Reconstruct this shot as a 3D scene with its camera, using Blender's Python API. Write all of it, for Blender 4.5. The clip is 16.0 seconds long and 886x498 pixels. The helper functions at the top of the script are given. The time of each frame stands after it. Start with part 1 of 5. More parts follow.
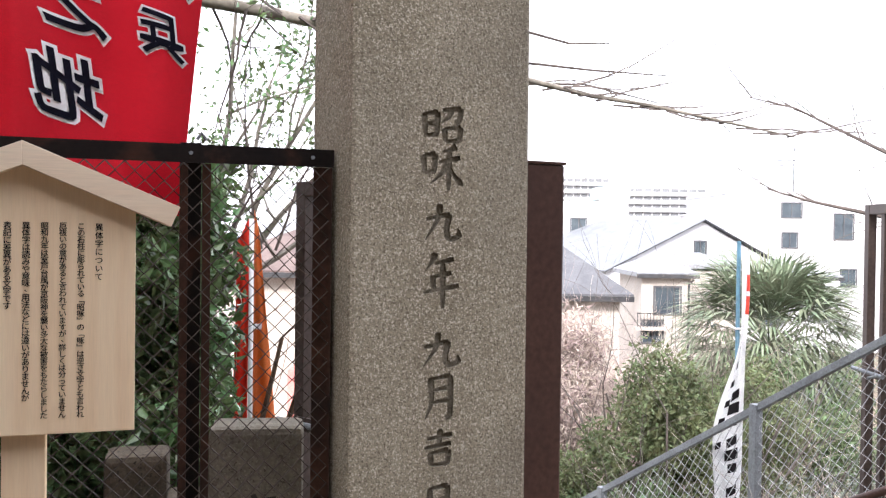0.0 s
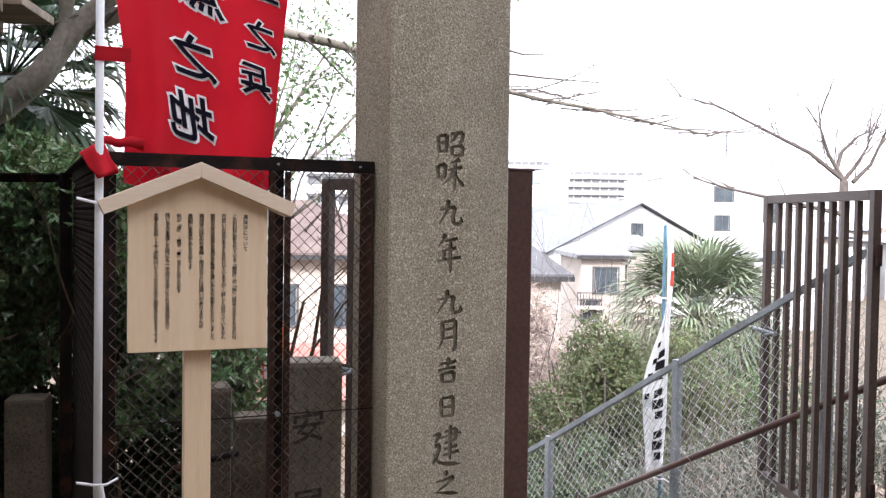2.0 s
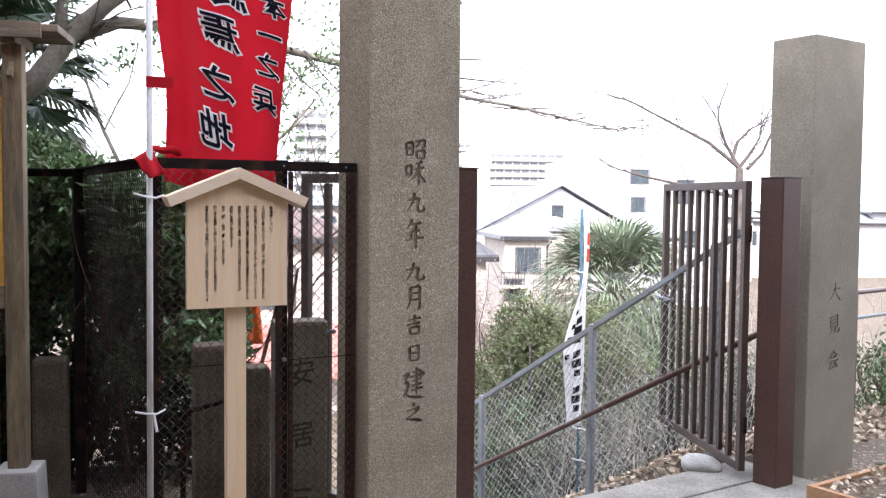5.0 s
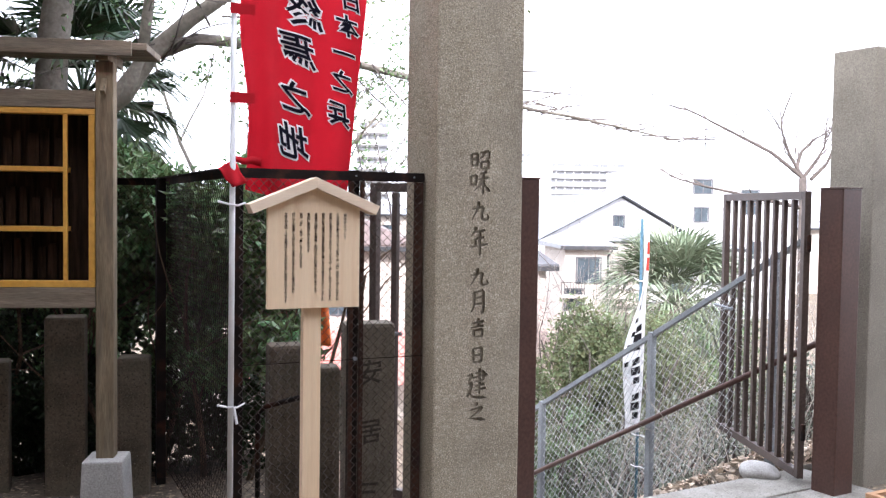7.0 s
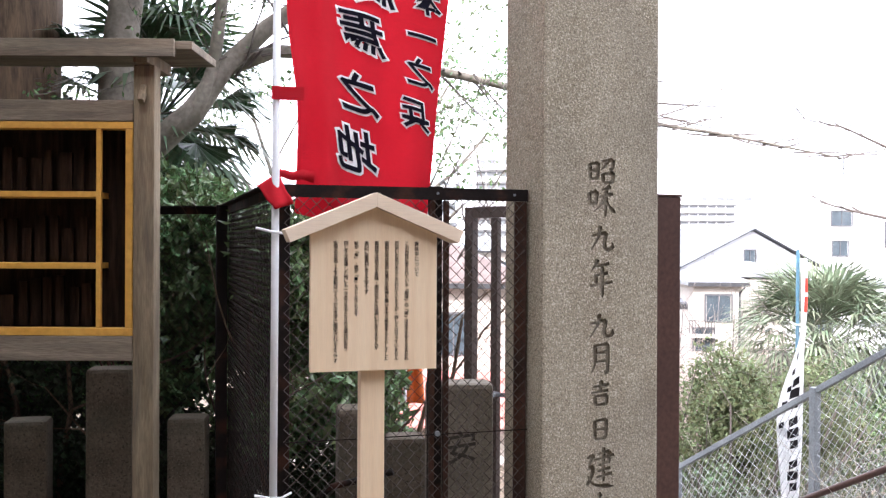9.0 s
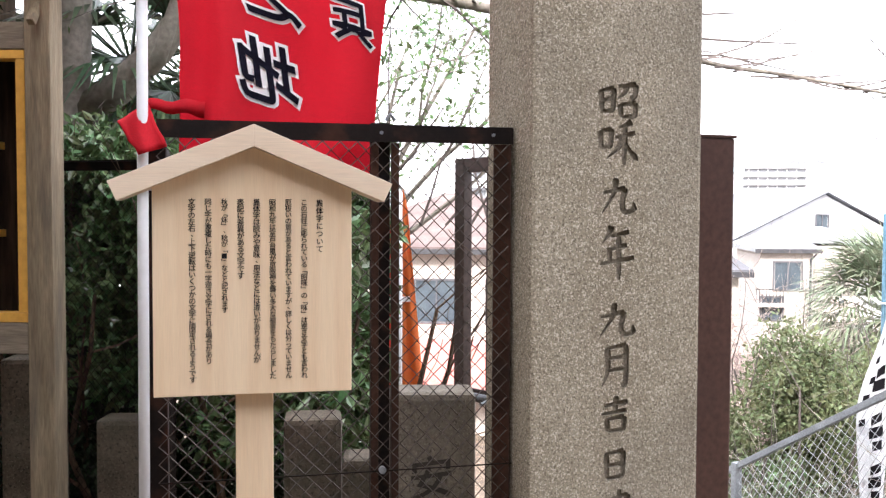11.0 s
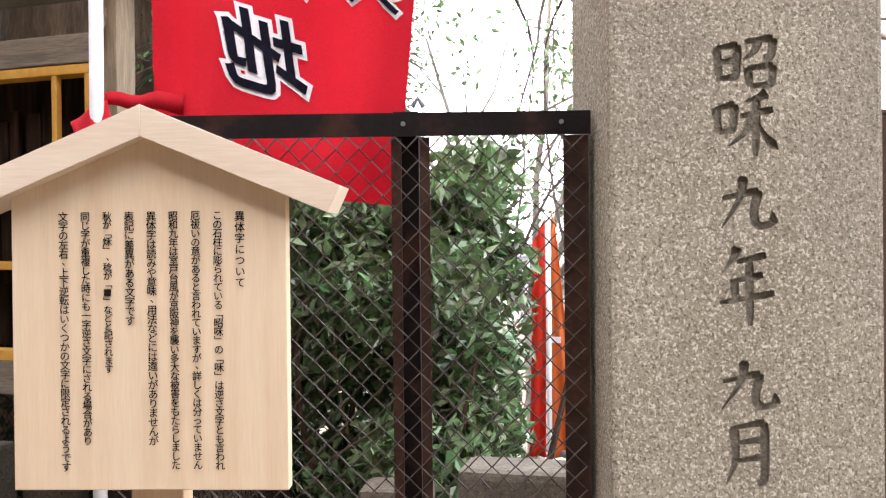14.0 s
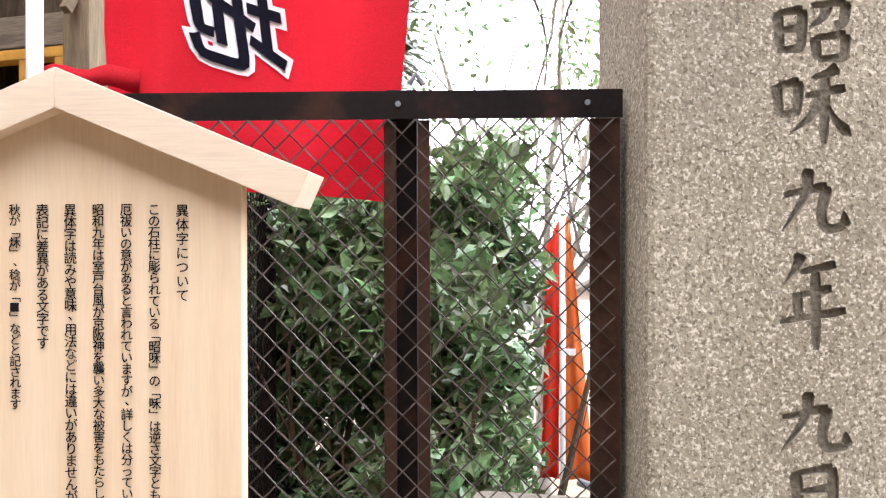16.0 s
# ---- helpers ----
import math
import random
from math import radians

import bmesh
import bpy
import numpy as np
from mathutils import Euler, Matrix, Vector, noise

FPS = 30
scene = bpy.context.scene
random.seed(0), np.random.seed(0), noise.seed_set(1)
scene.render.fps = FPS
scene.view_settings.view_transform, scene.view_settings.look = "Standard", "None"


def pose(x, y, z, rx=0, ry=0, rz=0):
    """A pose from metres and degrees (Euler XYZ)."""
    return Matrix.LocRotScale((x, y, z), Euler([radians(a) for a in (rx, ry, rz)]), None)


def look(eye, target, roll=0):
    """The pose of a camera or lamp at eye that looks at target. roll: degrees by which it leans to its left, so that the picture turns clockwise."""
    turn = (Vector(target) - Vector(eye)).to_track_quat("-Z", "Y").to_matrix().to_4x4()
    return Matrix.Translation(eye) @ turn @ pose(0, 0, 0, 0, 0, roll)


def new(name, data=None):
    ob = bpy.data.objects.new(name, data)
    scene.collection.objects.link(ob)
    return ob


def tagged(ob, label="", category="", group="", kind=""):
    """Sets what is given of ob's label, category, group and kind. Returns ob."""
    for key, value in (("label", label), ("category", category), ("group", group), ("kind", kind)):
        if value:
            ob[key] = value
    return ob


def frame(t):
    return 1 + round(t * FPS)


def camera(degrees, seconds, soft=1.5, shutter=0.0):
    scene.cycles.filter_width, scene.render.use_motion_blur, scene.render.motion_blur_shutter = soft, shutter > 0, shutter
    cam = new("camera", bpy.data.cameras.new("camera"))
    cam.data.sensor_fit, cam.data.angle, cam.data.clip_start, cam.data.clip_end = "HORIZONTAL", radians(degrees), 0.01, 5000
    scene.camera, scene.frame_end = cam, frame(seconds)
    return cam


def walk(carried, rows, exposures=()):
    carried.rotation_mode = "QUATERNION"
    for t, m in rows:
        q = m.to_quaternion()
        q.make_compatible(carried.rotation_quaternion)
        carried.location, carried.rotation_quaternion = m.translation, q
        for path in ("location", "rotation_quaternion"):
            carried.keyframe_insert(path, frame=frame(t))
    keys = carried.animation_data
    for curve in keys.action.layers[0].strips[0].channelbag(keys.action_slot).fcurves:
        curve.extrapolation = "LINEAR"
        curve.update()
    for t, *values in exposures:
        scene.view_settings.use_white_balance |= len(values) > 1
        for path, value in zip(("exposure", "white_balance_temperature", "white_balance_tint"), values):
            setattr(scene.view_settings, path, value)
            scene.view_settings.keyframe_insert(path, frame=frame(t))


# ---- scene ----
cam = camera(51.1, 16.0, soft=1.3)
METRES, EYE, TILT, LEAN, TURN = 5.3, 1.64, 0.0, 0.0, 0.0
ROWS = [
    (0.0, 0.0, 0.0, 0.0, 0.01, -0.91, -0.73),
    (0.5, -0.0036, -0.0465, -0.0013, -1.0, -3.31, -1.26),
    (1.0, -0.0278, -0.0908, 0.0033, -1.96, -2.59, 0.63),
    (1.5, -0.0401, -0.1312, 0.0045, -1.83, -2.56, -0.86),
    (2.0, -0.0433, -0.1792, 0.0023, -3.63, -1.96, -0.82),
    (2.5, -0.0558, -0.2164, 0.0015, -5.39, -2.17, -1.81),
    (3.0, -0.0741, -0.2475, 0.0036, -6.98, -2.83, -0.92),
    (3.5, -0.0762, -0.2738, 0.0048, -8.77, -3.12, -0.81),
    (6.0, -0.0993, -0.387, 0.0083, -7.51, -2.64, -0.04),
    (6.5, -0.0966, -0.394, 0.0079, -6.12, -2.4, -0.43),
    (7.0, -0.0998, -0.3867, 0.0068, -4.72, -2.48, -0.82),
    (7.5, -0.1116, -0.3486, 0.0032, -2.96, -1.99, -0.06),
    (8.0, -0.1101, -0.3048, 0.0023, -2.91, -1.03, 1.09),
    (8.5, -0.0935, -0.2511, 0.0013, 0.59, -0.03, 0.16),
    (11.0, -0.0325, -0.0187, -0.0012, 6.55, -2.44, -0.24),
    (11.5, -0.0133, 0.0215, -0.0032, 12.19, -2.15, -0.92),
    (12.0, -0.0067, 0.0582, -0.0049, 11.7, -0.75, -0.78),
    (12.5, -0.0016, 0.085, -0.0055, 13.76, -0.06, 1.4),
    (13.0, 0.0069, 0.0974, -0.0059, 18.9, 0.12, 0.36),
    (13.5, 0.0129, 0.1064, -0.0053, 19.45, 0.06, 0.64),
    (14.0, 0.0166, 0.1132, -0.0059, 21.33, -0.48, 0.57),
    (14.5, 0.0196, 0.1252, -0.0068, 21.3, -0.55, 0.19),
    (15.0, 0.0132, 0.1426, -0.0053, 21.65, 0.06, 0.94),
    (15.5, 0.0039, 0.1561, -0.0052, 21.42, 1.07, 0.97),
    (16.0, -0.0001, 0.1613, -0.0059, 21.87, -0.27, 0.16),
]
walk(cam, [(t, pose(0, 0, EYE, TILT, LEAN, TURN) @ pose(METRES * x, METRES * y, METRES * z, 90 + pitch, roll, yaw)) for t, x, y, z, yaw, pitch, roll in ROWS],
     ((0.0, 2.11, 6200, 14.5), (3.7, 2.08, 6020, 15), (6.0, 2.29, 5940, 15.5), (8.7, 2.55, 5990, 15.5), (11.0, 2.62, 6240, 15.0), (13.0, 2.77, 6380, 15.5), (14.5, 3.02, 6340, 15.5), (16.0, 3.20, 6300, 15.0)))

# ---- light: a bright white overcast sky ----
world = bpy.data.worlds.new("world")
scene.world = world
world.use_nodes = True
wn, wl = world.node_tree.nodes, world.node_tree.links
sky = wn.new("ShaderNodeTexSky")
sky.sky_type, sky.sun_disc = "NISHITA", False
sky.sun_elevation, sky.sun_rotation = radians(36), radians(194)
sky.dust_density, sky.air_density = 6.0, 1.0
haze = wn.new("ShaderNodeMixRGB")
haze.inputs[0].default_value = 0.8
haze.inputs[2].default_value = (9.0, 9.1, 9.4, 1)
wl.new(sky.outputs[0], haze.inputs[1])
wl.new(haze.outputs[0], wn["Background"].inputs[0])
wn["Background"].inputs[1].default_value = 0.11
sun = new("sun", bpy.data.lights.new("sun", "SUN"))
sun.data.energy, sun.data.angle, sun.data.color = 2.2, radians(14), (1, 0.96, 0.9)
sun.matrix_world = look((0, 0, 7.2), (2.4, 9.7, 0))


# ---- materials ----
def mat(name, c1, c2, scale=6.0, rough=0.8, metal=0.0, bump=0.2, fine=90.0, stretch=(1, 1, 1), speck=None, speck_scale=140.0, speck_at=0.62, vary=0.0, island=False, leafy=0.0, con=1.0, grime=None, grime_scale=1.2, spec=0.35):
    """Two tones mixed by a broad noise, a fine noise for grain and relief, specks and grime if given."""
    m = bpy.data.materials.new(name)
    m.use_nodes = True
    n, l = m.node_tree.nodes, m.node_tree.links
    bs = n["Principled BSDF"]
    co = n.new("ShaderNodeTexCoord")
    mp = n.new("ShaderNodeMapping")
    mp.inputs["Scale"].default_value = stretch
    l.new(co.outputs["Object"], mp.inputs["Vector"])

    def tex(sc, detail):
        t = n.new("ShaderNodeTexNoise")
        t.inputs["Scale"].default_value, t.inputs["Detail"].default_value = sc, detail
        l.new(mp.outputs[0], t.inputs["Vector"])
        return t

    def ramp(src, a, b):
        r = n.new("ShaderNodeMapRange")
        r.inputs[1].default_value, r.inputs[2].default_value = a, b
        l.new(src, r.inputs[0])
        return r.outputs[0]

    def mix(fac, a, b, how="MIX"):
        x = n.new("ShaderNodeMixRGB")
        x.blend_type = how
        for k, v in ((0, fac), (1, a), (2, b)):
            if isinstance(v, (int, float)):
                x.inputs[k].default_value = v
            elif isinstance(v, tuple):
                x.inputs[k].default_value = (*v, 1)
            else:
                l.new(v, x.inputs[k])
        return x.outputs[0]

    broad, grain = tex(scale, 5), tex(fine, 4)
    col = mix(ramp(broad.outputs[0], 0.32, 0.68), c1, c2)
    col = mix(ramp(grain.outputs[0], 0.3, 0.7), mix(1.0, col, (1 - 0.26 * con,) * 3, "MULTIPLY"), mix(1.0, col, (1 + 0.22 * con,) * 3, "MULTIPLY"))
    if speck:
        for k, c in enumerate(speck):
            sp = tex(speck_scale * (1 + 0.37 * k), 2)
            mp2 = n.new("ShaderNodeMapping")
            mp2.inputs["Location"].default_value = (3.1 * k, 1.7 * k, 5.3 * k)
            l.new(mp.outputs[0], mp2.inputs["Vector"])
            l.new(mp2.outputs[0], sp.inputs["Vector"])
            col = mix(ramp(sp.outputs[0], speck_at, speck_at + 0.05), col, c)
    if grime:
        gr = tex(grime_scale, 6)
        col = mix(ramp(gr.outputs[0], 0.5, 0.72), col, mix(0.75, col, grime))
    if vary:
        rnd = n.new("ShaderNodeNewGeometry").outputs["Random Per Island"] if island else n.new("ShaderNodeObjectInfo").outputs["Random"]
        hs = n.new("ShaderNodeHueSaturation")
        l.new(col, hs.inputs["Color"])
        l.new(ramp2(n, l, rnd, 1 - vary, 1 + vary), hs.inputs["Value"])
        hs.inputs["Saturation"].default_value = 1.0
        if leafy:
            l.new(ramp2(n, l, rnd, 0.5 - 0.05, 0.5 + 0.03), hs.inputs["Hue"])
        col = hs.outputs[0]
    l.new(col, bs.inputs["Base Color"])
    bs.inputs["Metallic"].default_value = metal
    rr = n.new("ShaderNodeMapRange")
    rr.inputs[3].default_value, rr.inputs[4].default_value = max(0.05, rough - 0.1), min(1, rough + 0.1)
    l.new(grain.outputs[0], rr.inputs[0])
    l.new(rr.outputs[0], bs.inputs["Roughness"])
    bs.inputs["Specular IOR Level"].default_value = spec
    if bump:
        bp = n.new("ShaderNodeBump")
        bp.inputs["Strength"].default_value, bp.inputs["Distance"].default_value = bump, 0.004
        l.new(grain.outputs[0], bp.inputs["Height"])
        l.new(bp.outputs[0], bs.inputs["Normal"])
    if leafy:
        out = n["Material Output"]
        tr = n.new("ShaderNodeBsdfTranslucent")
        l.new(col, tr.inputs[0])
        ms = n.new("ShaderNodeMixShader")
        ms.inputs[0].default_value = leafy
        l.new(bs.outputs[0], ms.inputs[1])
        l.new(tr.outputs[0], ms.inputs[2])
        l.new(ms.outputs[0], out.inputs[0])
    return m


def ramp2(n, l, src, a, b):
    r = n.new("ShaderNodeMapRange")
    r.inputs[3].default_value, r.inputs[4].default_value = a, b
    l.new(src, r.inputs[0])
    return r.outputs[0]


GRANITE = mat("pebbly_granite", (0.278, 0.238, 0.168), (0.362, 0.316, 0.236), 3.0, 0.85, 0, 0.7, 110, speck=((0.165, 0.138, 0.10), (0.58, 0.52, 0.42)), speck_scale=165, speck_at=0.57, grime=(0.17, 0.15, 0.12))
# Smooth grey stone, darkened below the granite for the shade on the pillar's front.
SMOOTH_SHADED_STONE = mat("smooth_grey_shaded_stone", (0.205, 0.185, 0.148), (0.275, 0.25, 0.205), 2.2, 0.85, 0, 0.5, 120, speck=((0.15, 0.135, 0.11), (0.36, 0.33, 0.28)), speck_scale=150, grime=(0.15, 0.135, 0.11))
# Stone inside the cut strokes, darkened to add to the recess shade.
CARVED_SHADE = mat("carved_stone_shade", (0.15, 0.129, 0.097), (0.225, 0.195, 0.15), 12, 0.9, 0, 0.6, 160)
OLD_STONE = mat("weathered_stone", (0.068, 0.053, 0.037), (0.135, 0.108, 0.078), 5, 0.9, 0, 0.6, 80, speck=((0.04, 0.034, 0.025), (0.16, 0.135, 0.10)), speck_scale=95, grime=(0.07, 0.07, 0.05), grime_scale=3)
CONCRETE = mat("concrete", (0.36, 0.35, 0.33), (0.46, 0.45, 0.43), 7, 0.9, 0, 0.4, 120, grime=(0.2, 0.19, 0.17), grime_scale=4)
DARK_TRIM = mat("dark_gutter", (0.018, 0.018, 0.02), (0.035, 0.035, 0.038), 4, 0.5, 0, 0, 40)
LEAF_GREY = mat("grey_green_leaf", (0.10, 0.122, 0.092), (0.22, 0.245, 0.19), 3, 0.35, 0, 0, 60, vary=0.5, island=True, leafy=0.2, spec=0.5)
NEW_WOOD = mat("fresh_cypress", (0.82, 0.605, 0.385), (0.88, 0.69, 0.47), 3.2, 0.6, 0, 0.05, 30, stretch=(14, 14, 0.7), con=0.16)
NEW_WOOD_ROOF = mat("fresh_cypress_roof", (0.80, 0.63, 0.46), (0.86, 0.71, 0.54), 3.2, 0.6, 0, 0.05, 30, stretch=(0.7, 14, 14), con=0.25)
GREY_WOOD = mat("weathered_wood", (0.155, 0.118, 0.072), (0.25, 0.200, 0.130), 3, 0.85, 0, 0.5, 26, stretch=(9, 9, 0.8), grime=(0.09, 0.08, 0.065), grime_scale=2.5)
GREY_BEAM = mat("weathered_beam", (0.15, 0.12, 0.085), (0.25, 0.208, 0.155), 3, 0.85, 0, 0.5, 26, stretch=(0.8, 9, 9), grime=(0.09, 0.08, 0.065), grime_scale=2.5)
YELLOW_WOOD = mat("ochre_wood", (0.56, 0.29, 0.045), (0.64, 0.36, 0.07), 5, 0.6, 0, 0.1, 40, con=0.4)
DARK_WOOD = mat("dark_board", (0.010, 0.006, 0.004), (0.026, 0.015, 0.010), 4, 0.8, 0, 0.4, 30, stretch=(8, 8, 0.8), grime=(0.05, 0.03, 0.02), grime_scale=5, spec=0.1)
BROWN = mat("brown_paint", (0.068, 0.034, 0.027), (0.090, 0.047, 0.036), 2.5, 0.38, 0, 0.03, 60, grime=(0.06, 0.035, 0.03), grime_scale=2)
GATE_BROWN = mat("gate_brown_paint", (0.058, 0.040, 0.034), (0.08, 0.057, 0.048), 3, 0.5, 0, 0.1, 60)
RUSTY = mat("dark_rusty_steel", (0.008, 0.006, 0.006), (0.018, 0.011, 0.009), 9, 0.7, 0.0, 0.15, 90, grime=(0.08, 0.030, 0.017), grime_scale=9, spec=0.15)
# Far window grey, lightened so the colour itself carries the distance haze.
FAR_PANE = mat("haze_tinted_window", (0.10, 0.105, 0.11), (0.15, 0.155, 0.16), 0.3, 0.5, 0, 0, 5)
# dark tone standing for the shade in carved strokes that are not cut
FLAT_CUT_SHADE = mat("flat_cut_shade", (0.04, 0.036, 0.03), (0.065, 0.058, 0.048), 12, 0.9, 0, 0.4, 120)
RUST_BROWN = mat("rust_brown_steel", (0.034, 0.017, 0.012), (0.072, 0.034, 0.022), 8, 0.7, 0.0, 0.15, 90, grime=(0.025, 0.017, 0.015), grime_scale=7, spec=0.2)
WIRE = mat("dark_wire", (0.010, 0.008, 0.007), (0.022, 0.016, 0.013), 20, 0.75, 0.0, 0, 200, spec=0.06)
WIRE_RUST = mat("rust_brown_wire", (0.036, 0.027, 0.021), (0.075, 0.055, 0.043), 20, 0.6, 0.0, 0, 200)
STEP_STONE = mat("worn_step_stone", (0.20, 0.188, 0.165), (0.30, 0.285, 0.255), 5, 0.9, 0, 0.5, 90, speck=((0.13, 0.12, 0.10), (0.36, 0.34, 0.30)), speck_scale=60, grime=(0.13, 0.115, 0.09), grime_scale=3)
GALV = mat("galvanised_steel", (0.17, 0.185, 0.20), (0.25, 0.27, 0.285), 5, 0.55, 0.3, 0.1, 90)
WHITE = mat("white_plastic", (0.74, 0.75, 0.77), (0.80, 0.81, 0.82), 5, 0.4, 0, 0, 60, con=0.12)
BLUE_POLE = mat("blue_plastic", (0.045, 0.12, 0.17), (0.07, 0.16, 0.22), 5, 0.4, 0, 0.05, 60)
RED = mat("red_cloth", (0.56, 0.009, 0.02), (0.65, 0.014, 0.028), 3, 0.85, 0, 0.15, 700, leafy=0.34)
ORANGE = mat("orange_cloth", (0.62, 0.14, 0.03), (0.70, 0.22, 0.06), 3, 0.85, 0, 0.15, 600, leafy=0.35)
SCARLET = mat("scarlet_cloth", (0.66, 0.03, 0.015), (0.72, 0.05, 0.02), 3, 0.85, 0, 0.15, 600, leafy=0.3)
WHITE_CLOTH = mat("white_cloth", (0.78, 0.79, 0.80), (0.85, 0.85, 0.86), 3, 0.85, 0, 0.1, 600, leafy=0.25)
INK = mat("black_ink", (0.009, 0.008, 0.009), (0.015, 0.013, 0.015), 20, 0.8, 0, 0, 100, spec=0.1)
NAVY = mat("blue_black_print", (0.006, 0.006, 0.012), (0.010, 0.010, 0.020), 20, 0.9, 0, 0, 100, spec=0.08)
PRINT_WHITE = mat("white_print", (0.87, 0.86, 0.87), (0.90, 0.89, 0.90), 10, 0.8, 0, 0, 100, con=0.1)
PRINT_RED = mat("red_print", (0.62, 0.06, 0.04), (0.68, 0.08, 0.05), 10, 0.8, 0, 0, 100)
GALV_WIRE = mat("galvanised_wire", (0.34, 0.35, 0.36), (0.44, 0.45, 0.46), 5, 0.6, 0.1, 0, 90)
POST_STONE = mat("brown_post_stone", (0.16, 0.138, 0.106), (0.24, 0.21, 0.165), 4, 0.9, 0, 0.6, 90, speck=((0.09, 0.078, 0.06), (0.30, 0.27, 0.22)), speck_scale=120, grime=(0.10, 0.09, 0.07), grime_scale=3)
EARTH = mat("earth_with_litter", (0.075, 0.058, 0.042), (0.15, 0.12, 0.088), 2.2, 0.95, 0, 0.9, 40, speck=((0.30, 0.23, 0.16), (0.05, 0.04, 0.03)), speck_scale=28, speck_at=0.58)
LITTER = mat("dry_leaves", (0.42, 0.34, 0.26), (0.58, 0.49, 0.39), 12, 0.85, 0, 0, 60, vary=0.5, island=True)
STEM = mat("grey_brown_stem", (0.24, 0.215, 0.18), (0.42, 0.38, 0.33), 9, 0.85, 0, 0, 60, vary=0.3, island=True)
PALE_GRASS = mat("dry_grass_stems", (0.28, 0.225, 0.195), (0.47, 0.39, 0.345), 9, 0.85, 0, 0, 60, vary=0.3, island=True, leafy=0.2)
BARK = mat("grey_bark", (0.16, 0.14, 0.115), (0.26, 0.235, 0.20), 5, 0.9, 0, 0.7, 35, grime=(0.10, 0.095, 0.07), grime_scale=4)
BROWN_BARK = mat("brown_bark", (0.055, 0.036, 0.022), (0.13, 0.086, 0.052), 5, 0.95, 0, 0.9, 25, stretch=(4, 4, 0.7))
TWIG = mat("dark_twig", (0.06, 0.05, 0.045), (0.11, 0.09, 0.08), 9, 0.9, 0, 0.2, 60)
LEAF_DARK = mat("dark_glossy_leaf", (0.072, 0.138, 0.052), (0.18, 0.27, 0.118), 5, 0.22, 0, 0, 60, vary=0.5, island=True, leafy=0.16, spec=0.55)
# near-black leaf tone that carries the deep shade below the hedge
LEAF_SHADED = mat("shaded_undergrowth_leaf", (0.016, 0.028, 0.012), (0.032, 0.048, 0.022), 5, 0.6, 0, 0, 60, vary=0.4, island=True, leafy=0.05, spec=0.12)
LEAF_PALM_DARK = mat("dark_palm_leaf", (0.030, 0.062, 0.030), (0.06, 0.105, 0.05), 4, 0.4, 0, 0, 60, vary=0.3, island=True, leafy=0.1)
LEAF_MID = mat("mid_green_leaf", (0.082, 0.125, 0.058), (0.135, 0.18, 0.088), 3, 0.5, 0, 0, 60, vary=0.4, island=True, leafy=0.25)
LEAF_OLIVE = mat("yellow_green_leaf", (0.075, 0.099, 0.046), (0.15, 0.172, 0.082), 3, 0.5, 0, 0, 60, vary=0.4, island=True, leafy=0.3)
LEAF_PALM = mat("palm_blade", (0.10, 0.13, 0.078), (0.19, 0.22, 0.145), 3, 0.5, 0, 0, 60, vary=0.35, island=True, leafy=0.2)
BEIGE_WALL = mat("beige_render", (0.34, 0.305, 0.27), (0.41, 0.37, 0.33), 1.2, 0.9, 0, 0.2, 30)
WHITE_WALL = mat("white_render", (0.43, 0.43, 0.44), (0.50, 0.50, 0.51), 1, 0.9, 0, 0.2, 30)
SLATE = mat("grey_slate", (0.115, 0.123, 0.134), (0.16, 0.17, 0.182), 2, 0.6, 0, 0.3, 20)
PALE_ROOF = mat("pale_sheet_roof", (0.17, 0.178, 0.19), (0.22, 0.228, 0.24), 2, 0.5, 0, 0.2, 20)
BROWN_ROOF = mat("brown_slate_roof", (0.08, 0.055, 0.05), (0.13, 0.095, 0.085), 2, 0.7, 0, 0.4, 20)
DARK_ROOF = mat("grey_tile_roof", (0.06, 0.06, 0.066), (0.10, 0.10, 0.107), 2, 0.6, 0, 0.4, 20)
FRAME_GREY = mat("grey_window_frame", (0.06, 0.06, 0.065), (0.10, 0.10, 0.105), 4, 0.5, 0.3, 0, 40)
PANE = mat("window_glass", (0.03, 0.04, 0.05), (0.06, 0.075, 0.085), 1.5, 0.12, 0, 0, 20)
REDDISH = mat("faded_red_paint", (0.45, 0.16, 0.14), (0.55, 0.22, 0.19), 2, 0.7, 0, 0.2, 30)
TEAL = mat("pale_teal_paint", (0.45, 0.66, 0.68), (0.52, 0.72, 0.74), 2, 0.7, 0, 0.1, 30)
PLANTER = mat("planter_brown_wood", (0.36, 0.20, 0.10), (0.46, 0.27, 0.15), 4, 0.7, 0, 0.3, 40, stretch=(1, 8, 8))


# ---- mesh helpers ----
def mesh_of(bm, name):
    me = bpy.data.meshes.new(name)
    bm.to_mesh(me)
    bm.free()
    return me


def part(name, bm, material, parent=None, label="", m=None, smooth=False):
    me = bm if isinstance(bm, bpy.types.Mesh) else mesh_of(bm, name)
    if material and not me.materials:
        me.materials.append(material)
    if smooth:
        for p in me.polygons:
            p.use_smooth = True
    ob = new(name, me)
    if parent:
        ob.parent = parent
    if m is not None:
        ob.matrix_basis = m
    return tagged(ob, label)


def thing(name, m, label, category, group="", kind=""):
    ob = new(name)
    ob.empty_display_size = 0.1
    ob.matrix_basis = m
    return tagged(ob, label, category, group, kind)


